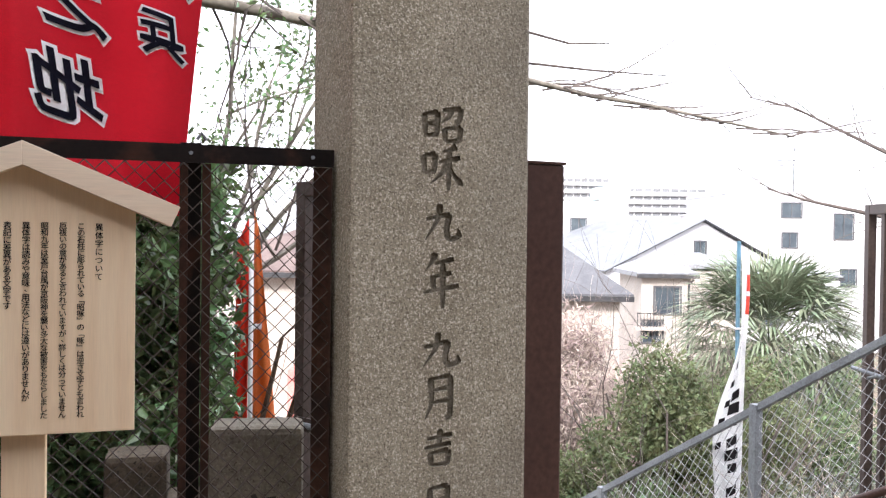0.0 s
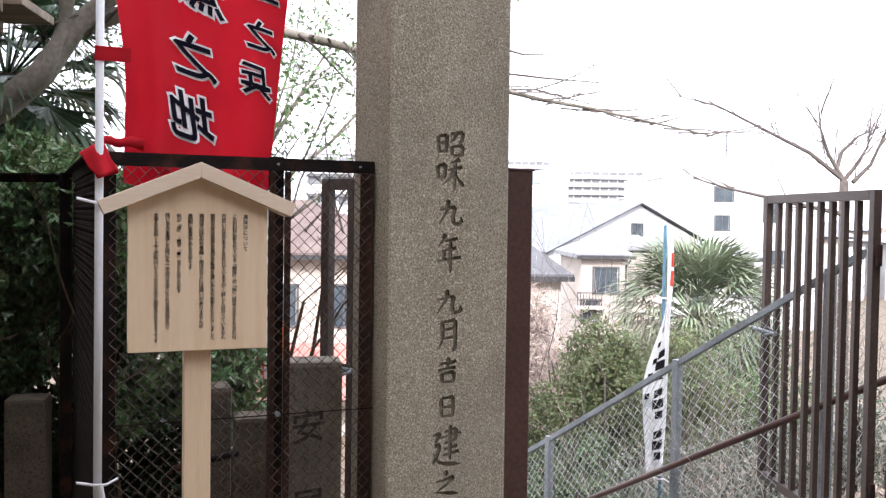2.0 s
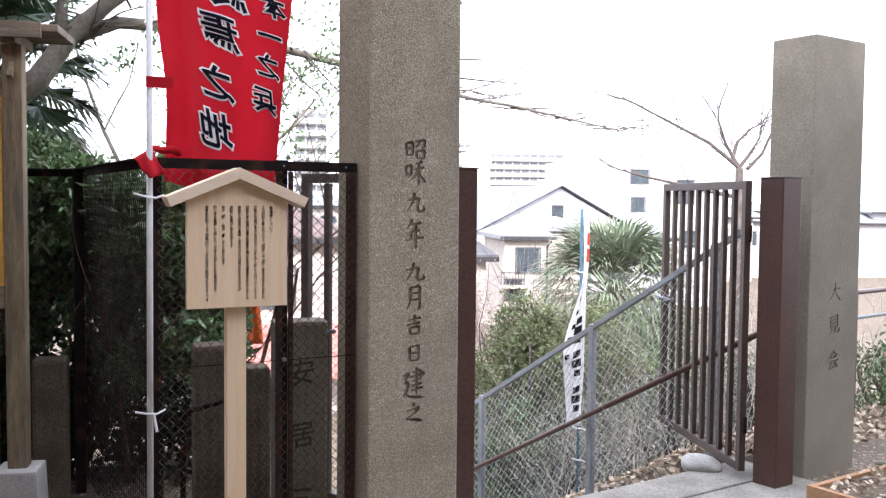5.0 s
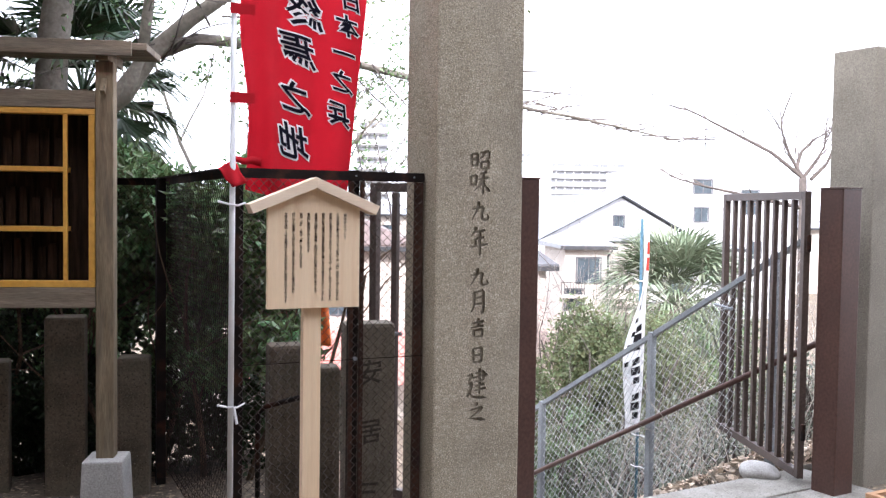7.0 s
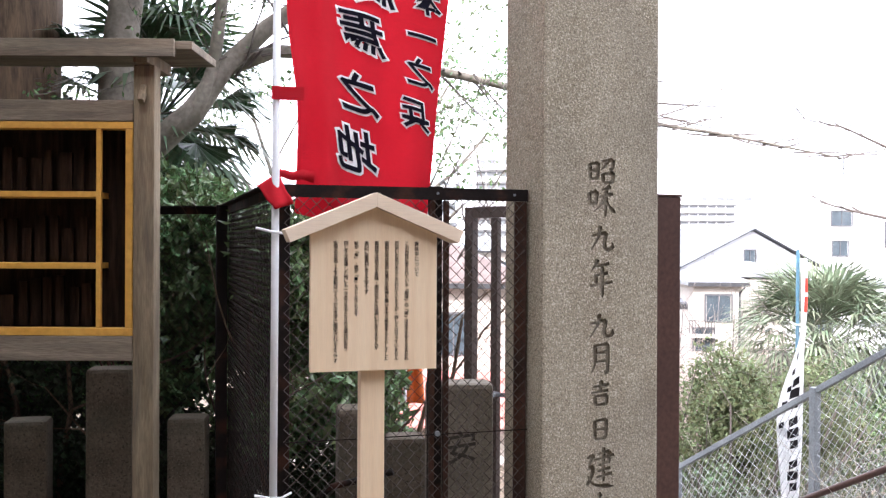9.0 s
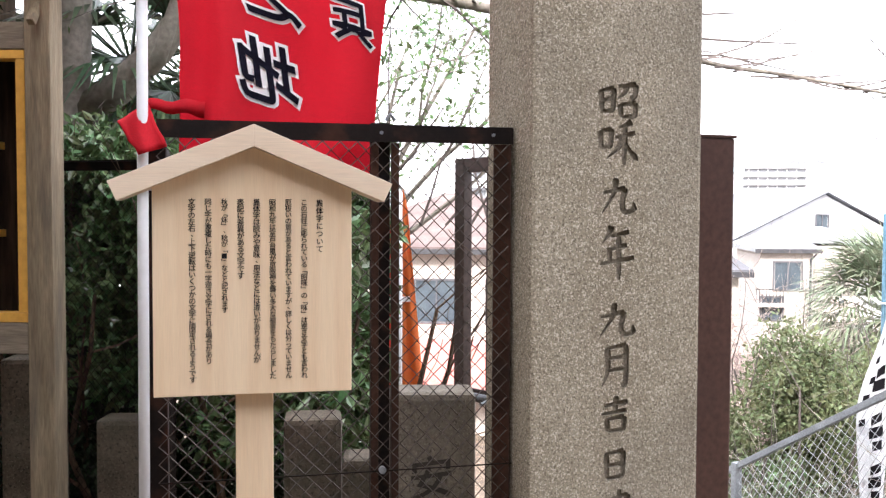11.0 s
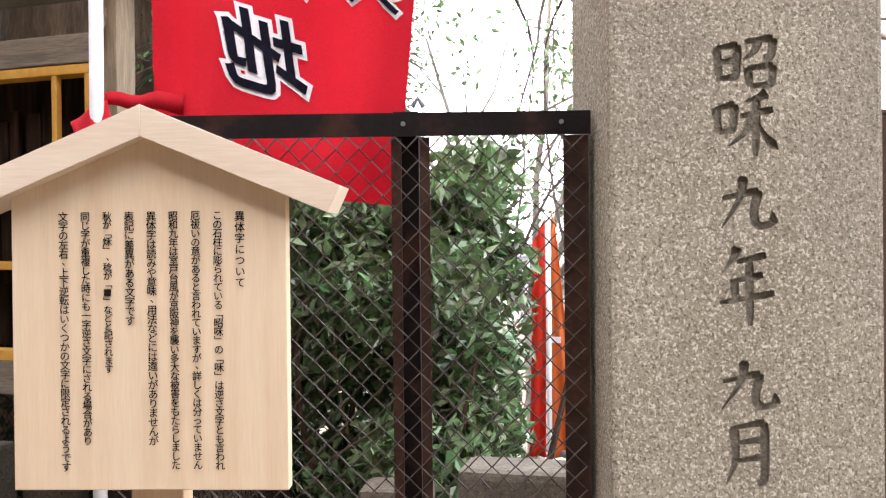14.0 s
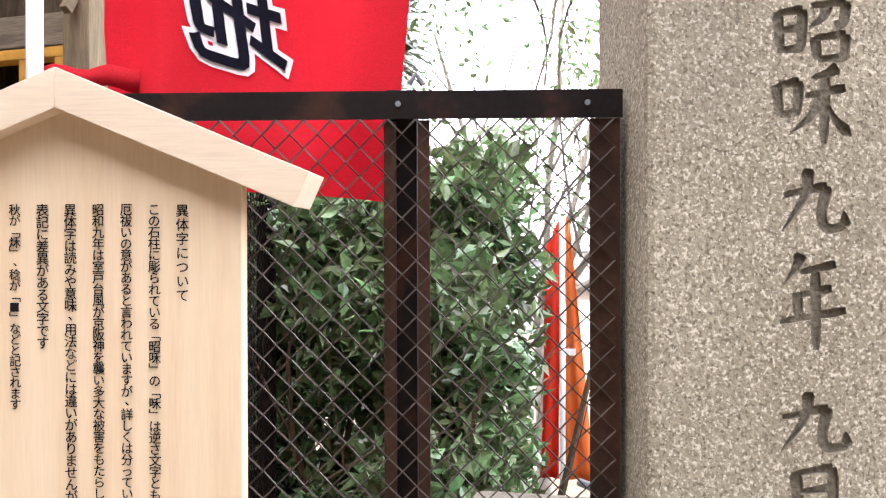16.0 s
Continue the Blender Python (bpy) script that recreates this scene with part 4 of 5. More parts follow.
part("tall_leaves", leaves("tall_leaves", blobs(27, 34000, [(-2.0 - 3.4 * rng.random(), 4.15 + 0.5 * rng.random(), rng.uniform(-0.3, 1.1)) for _ in range(230)], (0.2, 0.2, 0.17)), 0.066, 28, 0.56), LEAF_SHADED, dk)

# ---- old tree with a long limb over the gate ----
tree = thing("old_tree", pose(0, 0, 0), "large grey-barked evergreen tree with long sweeping limbs", "tree")
ts = Soup()
ts.tube([(-3.72, 4.75, -0.3), (-3.68, 4.7, 1.2), (-3.64, 4.7, 2.6), (-3.55, 4.8, 4.4)], [0.58, 0.52, 0.49, 0.40], 18)
part("trunk", ts.mesh("trunk"), BROWN_BARK, tree, "thick brown trunk", smooth=True)
lim = Soup()
lim.tube([(-2.62, 4.9, -0.2), (-2.68, 4.75, 1.4), (-2.72, 4.6, 2.2), (-2.70, 4.6, 2.75), (-2.62, 4.6, 3.3), (-2.5, 4.8, 4.4)], [0.13, 0.12, 0.115, 0.11, 0.10, 0.07], 10)
part("limb", lim.mesh("limb"), BARK, tree, "grey sweeping limb", smooth=True)
lim = Soup()
lim.tube([(-2.70, 4.62, 2.12), (-2.45, 4.6, 2.26), (-2.22, 4.6, 2.46), (-2.02, 4.6, 2.74), (-1.78, 4.65, 2.98), (-1.4, 4.8, 3.3), (-0.9, 5.0, 3.7)], [0.085, 0.088, 0.078, 0.062, 0.055, 0.045, 0.03], 9)
part("limb", lim.mesh("limb"), BARK, tree, "grey sweeping limb", smooth=True)
lim = Soup()
lim.tube([(-2.45, 4.6, 2.26), (-2.2, 4.55, 2.40), (-2.08, 4.55, 2.72), (-2.02, 4.55, 3.2), (-1.95, 4.6, 3.8)], [0.05, 0.045, 0.042, 0.038, 0.02], 8)
part("limb", lim.mesh("limb"), BARK, tree, "grey sweeping limb", smooth=True)
lim = Soup()
lim.tube([(-2.02, 4.62, 2.72), (-1.75, 4.8, 2.87), (-1.3, 4.95, 2.87), (-0.95, 5.0, 2.82), (-0.6, 5.0, 2.75), (0.0, 5.3, 2.66), (0.55, 5.8, 2.60), (0.95, 6.0, 2.545), (1.32, 6.0, 2.49), (1.8, 6.05, 2.40), (2.3, 6.1, 2.31)], [0.05, 0.045, 0.038, 0.034, 0.03, 0.024, 0.020, 0.016, 0.013, 0.010, 0.005], 7)
part("limb", lim.mesh("limb"), BARK, tree, "grey sweeping limb", smooth=True)
tw = Soup()
rng = random.Random(21)
tips = []
tw.tube([(0.3, 5.6, 2.68), (0.55, 5.9, 2.73), (0.95, 6.0, 2.71), (1.45, 6.0, 2.68)], [0.012, 0.010, 0.008, 0.004], 5, False)
tw.tube([(0.2, 5.5, 2.8), (0.52, 5.9, 2.93), (0.8, 6.0, 2.88), (1.06, 6.0, 2.885)], [0.012, 0.010, 0.008, 0.004], 5, False)
tw.tube([(0.5, 5.9, 2.6), (0.9, 6.0, 2.62), (1.4, 6.1, 2.52)], [0.010, 0.007, 0.004], 5, False)
for i in range(16):
    a = i / 15
    twigs(tw, (0.5 + 1.75 * a, 5.9 + 0.2 * a, 2.60 - 0.3 * a + rng.uniform(-0.02, 0.02)), (1.0, rng.uniform(-0.3, 0.4), rng.uniform(-0.25, 0.35)), rng.uniform(0.3, 0.8), 0.009, 3, rng, 0.25, 2.6, None, 0.02)
for i in range(9):
    a = i / 8
    twigs(tw, (-1.25 + 0.75 * a, 4.95, 2.85 - 0.1 * a), (rng.uniform(-0.5, 0.7), rng.uniform(-0.3, 0.5), rng.uniform(-0.9, 0.4)), rng.uniform(0.5, 0.9), 0.010, 3, rng, 0.35, 3, tips, -0.03)
for i in range(9):
    twigs(tw, (-1.3 + 0.95 * i / 8, 4.4 + rng.uniform(0, 0.6), 1.55), (rng.uniform(-0.35, 0.55), rng.uniform(-0.2, 0.4), 1), rng.uniform(0.7, 1.1), 0.009, 3, rng, 0.35, 3, tips, 0.02)
for i in range(12):
    a = i / 11
    twigs(tw, (-2.3 + 0.9 * a, 4.6 + 0.1 * a, 2.4 + 0.75 * a), (rng.uniform(-0.8, 0.8), rng.uniform(-0.3, 0.5), rng.uniform(-0.5, 0.8)), rng.uniform(0.4, 0.8), 0.010, 3, rng, 0.4, 3, tips, 0.0)
part("twig_spray", tw.mesh("twig_spray"), TWIG, tree, "thin dark twigs")
r8 = np.random.RandomState(8)
tp = np.array(tips)
pick = tp[r8.randint(0, len(tp), 2600)] + r8.normal(size=(2600, 3)) * 0.03
part("sparse_leaves", leaves("sparse_leaves", pick, 0.048, 9, 0.45, 0.3), LEAF_DARK, tree)
# Overhead leaves out of view, added and placed to shade the yard's left side.
up = fill(31, 52000, (-5.0, 3.0, 4.75), (3.2, 3.8, 1.2))
up = up[up[:, 2] > 3.75]
part("crown", leaves("crown", up, 0.12, 32, 0.5), LEAF_DARK, tree)

# ---- slender leafy tree beyond the hedge ----
lt = thing("slender_tree", pose(-1.75, 7.0, ground_z(-1.75, 7.0)), "slender tree with crossing grey branches and sparse small leaves", "tree")
lz = -ground_z(-1.75, 7.0)
rng = random.Random(88)
s, tips = Soup(), []
s.tube([(0, 0, -0.2), (0.05, 0, lz * 0.6), (0, 0, lz + 1.2)], [0.07, 0.06, 0.045], 8)
part("trunk", s.mesh("trunk"), BARK, lt, "slender grey trunk", smooth=True)
for dx, dz, ln in ((-0.75, 1.0, 2.1), (-0.3, 1.0, 2.3), (0.1, 1.0, 2.4), (0.5, 1.0, 2.2), (0.95, 1.0, 2.0), (-0.5, 0.45, 1.5), (0.7, 0.5, 1.5), (0.25, 0.8, 1.7)):
    s = Soup()
    twigs(s, (0, 0, lz + 1.1), (dx, rng.uniform(-0.3, 0.3), dz), ln, 0.030, 3, rng, 0.32, 4.2, tips, 0.05)
    part("branch", s.mesh("branch"), BARK, lt)
rl = np.random.RandomState(89)
tp = np.array(tips)
part("sparse_leaves", leaves("sparse_leaves", tp[rl.randint(0, len(tp), 3000)] + rl.normal(size=(3000, 3)) * 0.035, 0.055, 90, 0.45, 0.3), LEAF_MID, lt)

fan_palm(pose(-2.72, 5.35, 0), "fan palm with dark ragged leaves behind the display case", 2.55, 1.05, 30, 3, 0.10, 26, low=-0.9, leaf=LEAF_PALM_DARK, broad=1.5, web=True,
         more=(((0.2, -0.25, 3.2), (0.7, -0.5, -0.35), 0.5), ((0.22, -0.25, 2.36), (0.55, -0.4, -0.75), 0.52), ((0.12, -0.3, 2.05), (0.3, -0.4, -0.8), 0.5), ((-0.25, -0.2, 2.6), (-0.5, -0.5, -0.3), 0.5), ((0.25, -0.1, 2.75), (0.8, -0.2, -0.1), 0.48)))

# ---- display case with slatted wooden plates ----
CT = 2.5
case = thing("display_case", pose(-1.867, 2.868, 0, 0, 0, CT), "open weathered wooden display case with ochre shelves and dark plates", "display case")
part("post", box(-0.045, 0.045, -0.045, 0.045, 0.36, 2.40, 0.006), GREY_WOOD, case)
part("post", box(-1.60, -1.51, -0.045, 0.045, 0.36, 2.40, 0.006), GREY_WOOD, case)
for x in (0.0, -1.555):
    part("footing", prism([(x - 0.125, -0.1), (x + 0.125, -0.1), (x + 0.10, 0.36), (x - 0.10, 0.36)], -0.11, 0.11, 0.012), CONCRETE, case, "tapered concrete footing")
part("top_beam", box(-1.508, -0.047, -0.04, 0.045, 2.162, 2.252, 0.005), GREY_BEAM, case)
part("bottom_beam", box(-1.508, -0.047, -0.04, 0.045, 1.14, 1.245, 0.005), GREY_BEAM, case)
part("roof", prism([(-1.85, 2.455), (0.22, 2.455), (0.22, 2.49), (-1.85, 2.49)], -0.10, 0.30, 0.004), GREY_BEAM, case, "grey plank roof")
part("roof_edge", box(-1.85, 0.15, -0.125, -0.102, 2.42, 2.495, 0.004), GREY_BEAM, case)
part("bracket", box(-0.03, 0.03, -0.095, 0.25, 2.402, 2.453, 0.004), GREY_WOOD, case)
part("bracket", box(-1.585, -1.525, -0.095, 0.25, 2.402, 2.453, 0.004), GREY_WOOD, case)
IX0, IX1, IZ0, IZ1 = -1.506, -0.049, 1.247, 2.16
for nm, b in (("inner_frame", box(IX0, IX1, -0.036, 0.03, IZ1 - 0.03, IZ1, 0.003)), ("inner_frame", box(IX0, IX1, -0.036, 0.03, IZ0, IZ0 + 0.032, 0.003)),
              ("inner_frame", box(IX1 - 0.032, IX1, -0.0355, 0.03, IZ0 + 0.033, IZ1 - 0.031, 0.003)), ("inner_frame", box(IX0, IX0 + 0.032, -0.0355, 0.03, IZ0 + 0.033, IZ1 - 0.031, 0.003)),
              ("divider", box(-0.206, -0.186, -0.034, -0.012, IZ0 + 0.033, IZ1 - 0.031, 0.002)), ("divider", box(-1.02, -1.0, -0.034, -0.012, IZ0 + 0.033, IZ1 - 0.031, 0.002)),
              ("shelf", box(-0.999, -0.207, -0.03, 0.12, 1.838, 1.863, 0.002)), ("shelf", box(-0.999, -0.207, -0.03, 0.12, 1.532, 1.557, 0.002))):
    part(nm, b, YELLOW_WOOD, case)
part("brace", box(-0.013, 0.013, -0.11, 0.0, -0.013, 0.013, 0.003), GREY_WOOD, case, m=pose(0.0, -0.02, 2.33, 55, 0, 0))
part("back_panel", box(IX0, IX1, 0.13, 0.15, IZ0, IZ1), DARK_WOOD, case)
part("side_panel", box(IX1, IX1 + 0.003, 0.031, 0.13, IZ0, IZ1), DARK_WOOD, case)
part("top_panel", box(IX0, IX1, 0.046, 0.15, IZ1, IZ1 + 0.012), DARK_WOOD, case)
rng = random.Random(12)
for z0 in (1.28, 1.558, 1.864):
    x = -0.985
    while x < -0.27:
        w = rng.uniform(0.035, 0.06)
        h = rng.uniform(0.13, 0.22)
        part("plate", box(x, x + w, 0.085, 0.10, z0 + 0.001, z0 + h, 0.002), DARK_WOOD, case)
        x += w + rng.uniform(0.008, 0.03)

# ---- banners outside the fence ----
ob = thing("orange_banner", pose(-0.868, 4.2, 0, 0, 0, 6), "orange and scarlet cloth banner on a white pole beyond the hedge", "banner")
part("pole", tube_mesh("pole", [(0, 0, -0.1), (0, 0, 1.70)], 0.011, 10), WHITE, ob, smooth=True)
for nm, mt, x0, x1t, x1b, zt in (("scarlet_strip", SCARLET, -0.012, -0.06, -0.085, 1.60), ("orange_strip", ORANGE, 0.012, 0.035, 0.115, 1.64)):
    s = Soup()
    g = []
    for j in range(25):
        z = zt - (zt - 0.74) * j / 24
        x1 = x1t + (x1b - x1t) * (j / 24)
        for i in range(7):
            q = i / 6
            g.append((x0 + (x1 - x0) * q, 0.012 * math.sin(9 * q + 5 * z) + 0.004, z + 0.10 * (j == 0) * (1 - q)))
    s.add(g, [(j * 7 + i, j * 7 + i + 1, j * 7 + 8 + i, j * 7 + 7 + i) for j in range(24) for i in range(6)])
    o = part(nm, s.mesh(nm), mt, ob, smooth=True)
    sm = o.modifiers.new("thickness", "SOLIDIFY")
    sm.thickness = 0.0015
part("patch", box(0.012, 0.05, -0.016, -0.013, 1.20, 1.225), PRINT_WHITE, ob)

wb = thing("white_banner", pose(1.80, 5.62, 0, 0, 0, 0), "slim white banner with black lettering on a blue pole", "banner")
part("pole", tube_mesh("pole", [(0, 0.015, -1.6), (0, 0.015, 1.62)], 0.013, 10), BLUE_POLE, wb, smooth=True)


def fade(a, b, x):
    return ease(-a, -b, -x)


def wcloth(q, z, lift=0.0):
    t = (1.56 - z) / 1.76
    left = 0.008 if z > 1.08 else 0.008 - 0.155 * fade(1.1, 0.42, z) + 0.03 * fade(0.42, -0.2, z)
    right = 0.058 - 0.025 * fade(1.3, 0.9, z) - 0.025 * fade(0.3, -0.2, z)
    return (left + (right - left) * q, -0.006 - lift + 0.016 * math.sin(7 * q + 4 * z) * (1 - t * 0.3) - 0.012, z)


s = Soup()
s.add([wcloth(i / 10, 1.56 - 1.76 * j / 40) for j in range(41) for i in range(11)], [(j * 11 + i, j * 11 + i + 1, j * 11 + 12 + i, j * 11 + 11 + i) for j in range(40) for i in range(10)])
o = part("cloth", s.mesh("cloth"), WHITE_CLOTH, wb, smooth=True)
sm = o.modifiers.new("thickness", "SOLIDIFY")
sm.thickness, sm.offset = 0.0015, 1


def wbar(soup, q0, q1, z0, z1, lean=0.0):
    n = 4
    soup.add([wcloth(q0 + (q1 - q0) * i / n, (z0 if k == 0 else z1) + lean * i / n, 0.004) for k in range(2) for i in range(n + 1)], [(i, i + 1, n + 2 + i, n + 1 + i) for i in range(n)])


for z, q in ((0.98, 0.25), (0.86, 0.28), (0.75, 0.22), (0.63, 0.2), (0.52, 0.12), (0.37, 0.07)):
    sb = Soup()
    wbar(sb, q, q + 0.18, z - 0.02, z + 0.02, 0.015)
    part("small_mark", sb.mesh("small_mark"), INK, wb, "black lettering mark")
for z in (0.60, 0.32, 0.02):
    sb = Soup()
    wbar(sb, 0.42, 0.80, z + 0.045, z + 0.10, 0.03)
    wbar(sb, 0.36, 0.84, z - 0.035, z + 0.03, 0.02)
    wbar(sb, 0.46, 0.80, z - 0.105, z - 0.05, 0.01)
    part("large_mark", sb.mesh("large_mark"), INK, wb, "black lettering mark")
for z0, z1 in ((1.32, 1.42), (1.18, 1.29)):
    sb = Soup()
    wbar(sb, 0.6, 0.95, z0, z1)
    part("red_mark", sb.mesh("red_mark"), PRINT_RED, wb, "red lettering mark")
for z in (1.09, -0.23, -0.5):
    part("tie", tube_mesh("tie", [(-0.06, -0.01, z + 0.02), (-0.016, -0.005, z), (0.02, -0.003, z), (0.06, 0.0, z - 0.02)], 0.006, 5), WHITE, wb)

# ---- planter, rock and litter by the gate ----
pl = thing("planter", GATE @ pose(2.545, -0.44, 0), "low brown timber planter edging with soil and dry leaves", "planter")
part("side_board", box(0, 0.035, -1.5, 0, -0.02, 0.125, 0.004), PLANTER, pl)
part("end_board", box(0.036, 1.5, -0.035, 0, -0.02, 0.122, 0.004), PLANTER, pl)
part("soil", box(0.036, 1.5, -1.5, -0.036, -0.02, 0.10), EARTH, pl)
rr = np.random.RandomState(3)
part("leaf_litter", leaves("leaf_litter", np.stack([rr.uniform(0.05, 1.4, 900), rr.uniform(-1.4, -0.05, 900), rr.uniform(0.105, 0.15, 900)], 1), 0.05, 4, 0.6, 0, 0.25), LITTER, pl)
part("seedlings", leaves("seedlings", blobs(8, 500, [(0.5 + 0.8 * rr.rand(), -1.0 * rr.rand() - 0.1, 0.2) for _ in range(20)], (0.1, 0.1, 0.1)), 0.06, 5, 0.4), LEAF_MID, pl)
b = bmesh.new()
bmesh.ops.create_icosphere(b, subdivisions=4, radius=0.13)
for v in b.verts:
    v.co *= 1 + 0.35 * noise.noise(v.co * 6)
    v.co.z *= 0.55
rock = part("rock", b, CONCRETE, smooth=True, m=GATE @ pose(2.62, 0.36, 0.03, 0, 0, 20))
tagged(rock, "lumpy grey rock at the edge of the top step", "rock")

# ---- bank outside: litter, shrubs, dry stems ----
bank = thing("bank_litter", pose(0, 0, 0), "dry fallen leaves scattered over the bank", "leaf litter", kind="stuff")
pts = []
rr = np.random.RandomState(14)
for i in range(22000):
    gx, gy = 3.15 + 4.0 * rr.rand() ** 1.3, 0.2 + 7.0 * rr.rand()
    q = GATE @ Vector((gx, gy, 0))
    pts.append((q.x, q.y, ground_z(q.x, q.y) + 0.01 + 0.03 * rr.rand()))
part("leaves", leaves("leaves", pts, 0.07, 15, 0.6, 0, 0.35), LITTER, bank)


def shrub(name, centre, radii, n, size, material, label, seed, clumps=60, spread=0.22, stems=8, aspect=0.42):
    t = thing(name, pose(centre[0], centre[1], ground_z(centre[0], centre[1])), label, name.replace("_", " "))
    base = ground_z(centre[0], centre[1])
    r = random.Random(seed)
    cz = centre[2] - base
    cl = fill(seed, clumps, (0, 0, cz), radii)
    part("leaves", leaves("leaves", blobs(seed + 1, n, cl, (spread, spread, spread)), size, seed + 2, aspect), material, t)
    s = Soup()
    for i in range(stems):
        twigs(s, (r.uniform(-0.2, 0.2) * radii[0], r.uniform(-0.2, 0.2), -0.1), (r.uniform(-0.5, 0.5), r.uniform(-0.5, 0.5), 1), cz + radii[2] * 0.7, 0.025, 2, r)
    part("branchwork", s.mesh("branchwork"), TWIG, t)
    return t


shrub("evergreen_shrub", (2.2, 9.0, -0.42), (0.75, 0.6, 0.98), 19000, 0.066, LEAF_OLIVE, "rounded yellow-green evergreen shrub below the steps", 40, 90, 0.2)
shrub("evergreen_shrub", (3.3, 10.2, -0.55), (0.7, 0.6, 0.75), 12000, 0.066, LEAF_OLIVE, "yellow-green shrub growing beside the palm", 45)
shrub("evergreen_shrub", (1.28, 8.6, -0.85), (0.42, 0.5, 0.75), 8000, 0.062, LEAF_OLIVE, "dull green shrub low on the bank beside the gate post", 48, 50, 0.18)
shrub("evergreen_shrub", (1.5, 8.0, -1.3), (0.9, 0.7, 0.8), 11000, 0.062, LEAF_MID, "dark green shrub low on the bank", 50)
shrub("evergreen_shrub", (4.05, 12.4, -1.15), (0.95, 0.7, 0.95), 16000, 0.075, LEAF_OLIVE, "dense olive shrub round the foot of the palm", 52, 90, 0.22)
shrub("bank_shrub", (3.1, 6.6, -0.65), (0.9, 0.9, 0.65), 4600, 0.055, LEAF_GREY, "straggly grey-green shrub behind the stair fence", 55, 80, 0.2)
shrub("bank_shrub", (3.9, 6.4, -0.25), (0.8, 0.9, 0.7), 3300, 0.055, LEAF_GREY, "straggly grey-green shrub on the bank", 60, 60, 0.22)
shrub("bank_shrub", (2.3, 7.6, -1.2), (0.8, 0.8, 0.7), 4000, 0.055, LEAF_GREY, "dark low shrub behind the stair fence", 65, 60, 0.2)
shrub("evergreen_shrub", (5.2, 13.5, -1.3), (1.6, 1.0, 1.2), 15000, 0.09, LEAF_MID, "mixed green shrubs under the palm", 70, 90, 0.3)
shrub("evergreen_shrub", (4.4, 5.2, 0.1), (0.7, 0.7, 0.55), 4500, 0.06, LEAF_MID, "green shrub beside the gate pillar", 75, 40, 0.2)
for cx, cy, cz, rx, seed in ((1.65, 12.0, -0.32, 0.6, 81), (2.9, 13.2, -1.2, 0.9, 84), (1.35, 11.2, -0.9, 0.5, 87)):
    shrub("bare_shrub", (cx, cy, cz), (rx, 0.7, 1.05), 9000, 0.15, PALE_GRASS, "leafless pinkish-brown brushwood below the bank", seed, 120, 0.26, 3, 0.09)
dry = thing("dry_stems", pose(0, 0, 0), "pale pinkish dry stems and bare undergrowth", "undergrowth", kind="stuff")
s = Soup()
rng = random.Random(77)
for i in range(1500):
    x, y = rng.uniform(1.2, 3.6), rng.uniform(11.0, 15)
    z = ground_z(x, y)
    twigs(s, (x, y, z), (rng.uniform(-0.35, 0.35), rng.uniform(-0.3, 0.3), 1), rng.uniform(1.9, 3.2) * (1 if x / y < 0.19 else 0.8), 0.011, 2, rng, 0.45, 2.2)
part("stems", s.mesh("stems"), PALE_GRASS, dry)
bs = thing("bank_stems", pose(0, 0, 0), "thin bare stems standing on the bank", "undergrowth", kind="stuff")
s = Soup()
for i in range(120):
    gx, gy = rng.uniform(3.2, 6.0), rng.uniform(0.8, 5.0)
    q = GATE @ Vector((gx, gy, 0))
    twigs(s, (q.x, q.y, ground_z(q.x, q.y)), (rng.uniform(-0.5, 0.5), rng.uniform(-0.5, 0.5), 1), rng.uniform(0.5, 1.1), 0.006, 2, rng, 0.4, 3)
part("stems", s.mesh("stems"), STEM, bs)

fan_palm(pose(5.3, 15.0, -4.82), "tall fan palm with a full green crown below the bank", 4.75, 1.78, 130, 9, 0.13, 28, low=-1.4, broad=1.2)

hr2 = thing("handrail", GATE @ pose(3.6, 0.55, 0, 0, 0, 4), "dark steel handrail beyond the pointed pillar", "handrail")
part("rail", tube_mesh("rail", [(0, 0, 1.0), (2.2, 0, 1.0)], 0.02), BROWN, hr2, smooth=True)
part("rail", tube_mesh("rail", [(0, 0, 0.8), (2.2, 0, 0.8)], 0.014), GALV, hr2, smooth=True)
for x in (0.05, 1.1, 2.15):
    part("post", tube_mesh("post", [(x, 0, -0.3), (x, 0, 1.0)], 0.018), BROWN, hr2, smooth=True)

# ---- bare tree beyond the open gate leaf ----
bt = thing("bare_tree", pose(4.83, 9.0, ground_z(4.83, 9.0)), "leafless tree with thin dark spreading branches", "tree")
gz = -ground_z(4.83, 9.0)
s = Soup()
rng = random.Random(5)
s.tube([(0.1, 0, -0.2), (0.05, 0, 1.5), (0, 0, gz + 2.12)], [0.085, 0.07, 0.05], 8)
part("trunk", s.mesh("trunk"), TWIG, bt, "thin dark trunk", smooth=True)
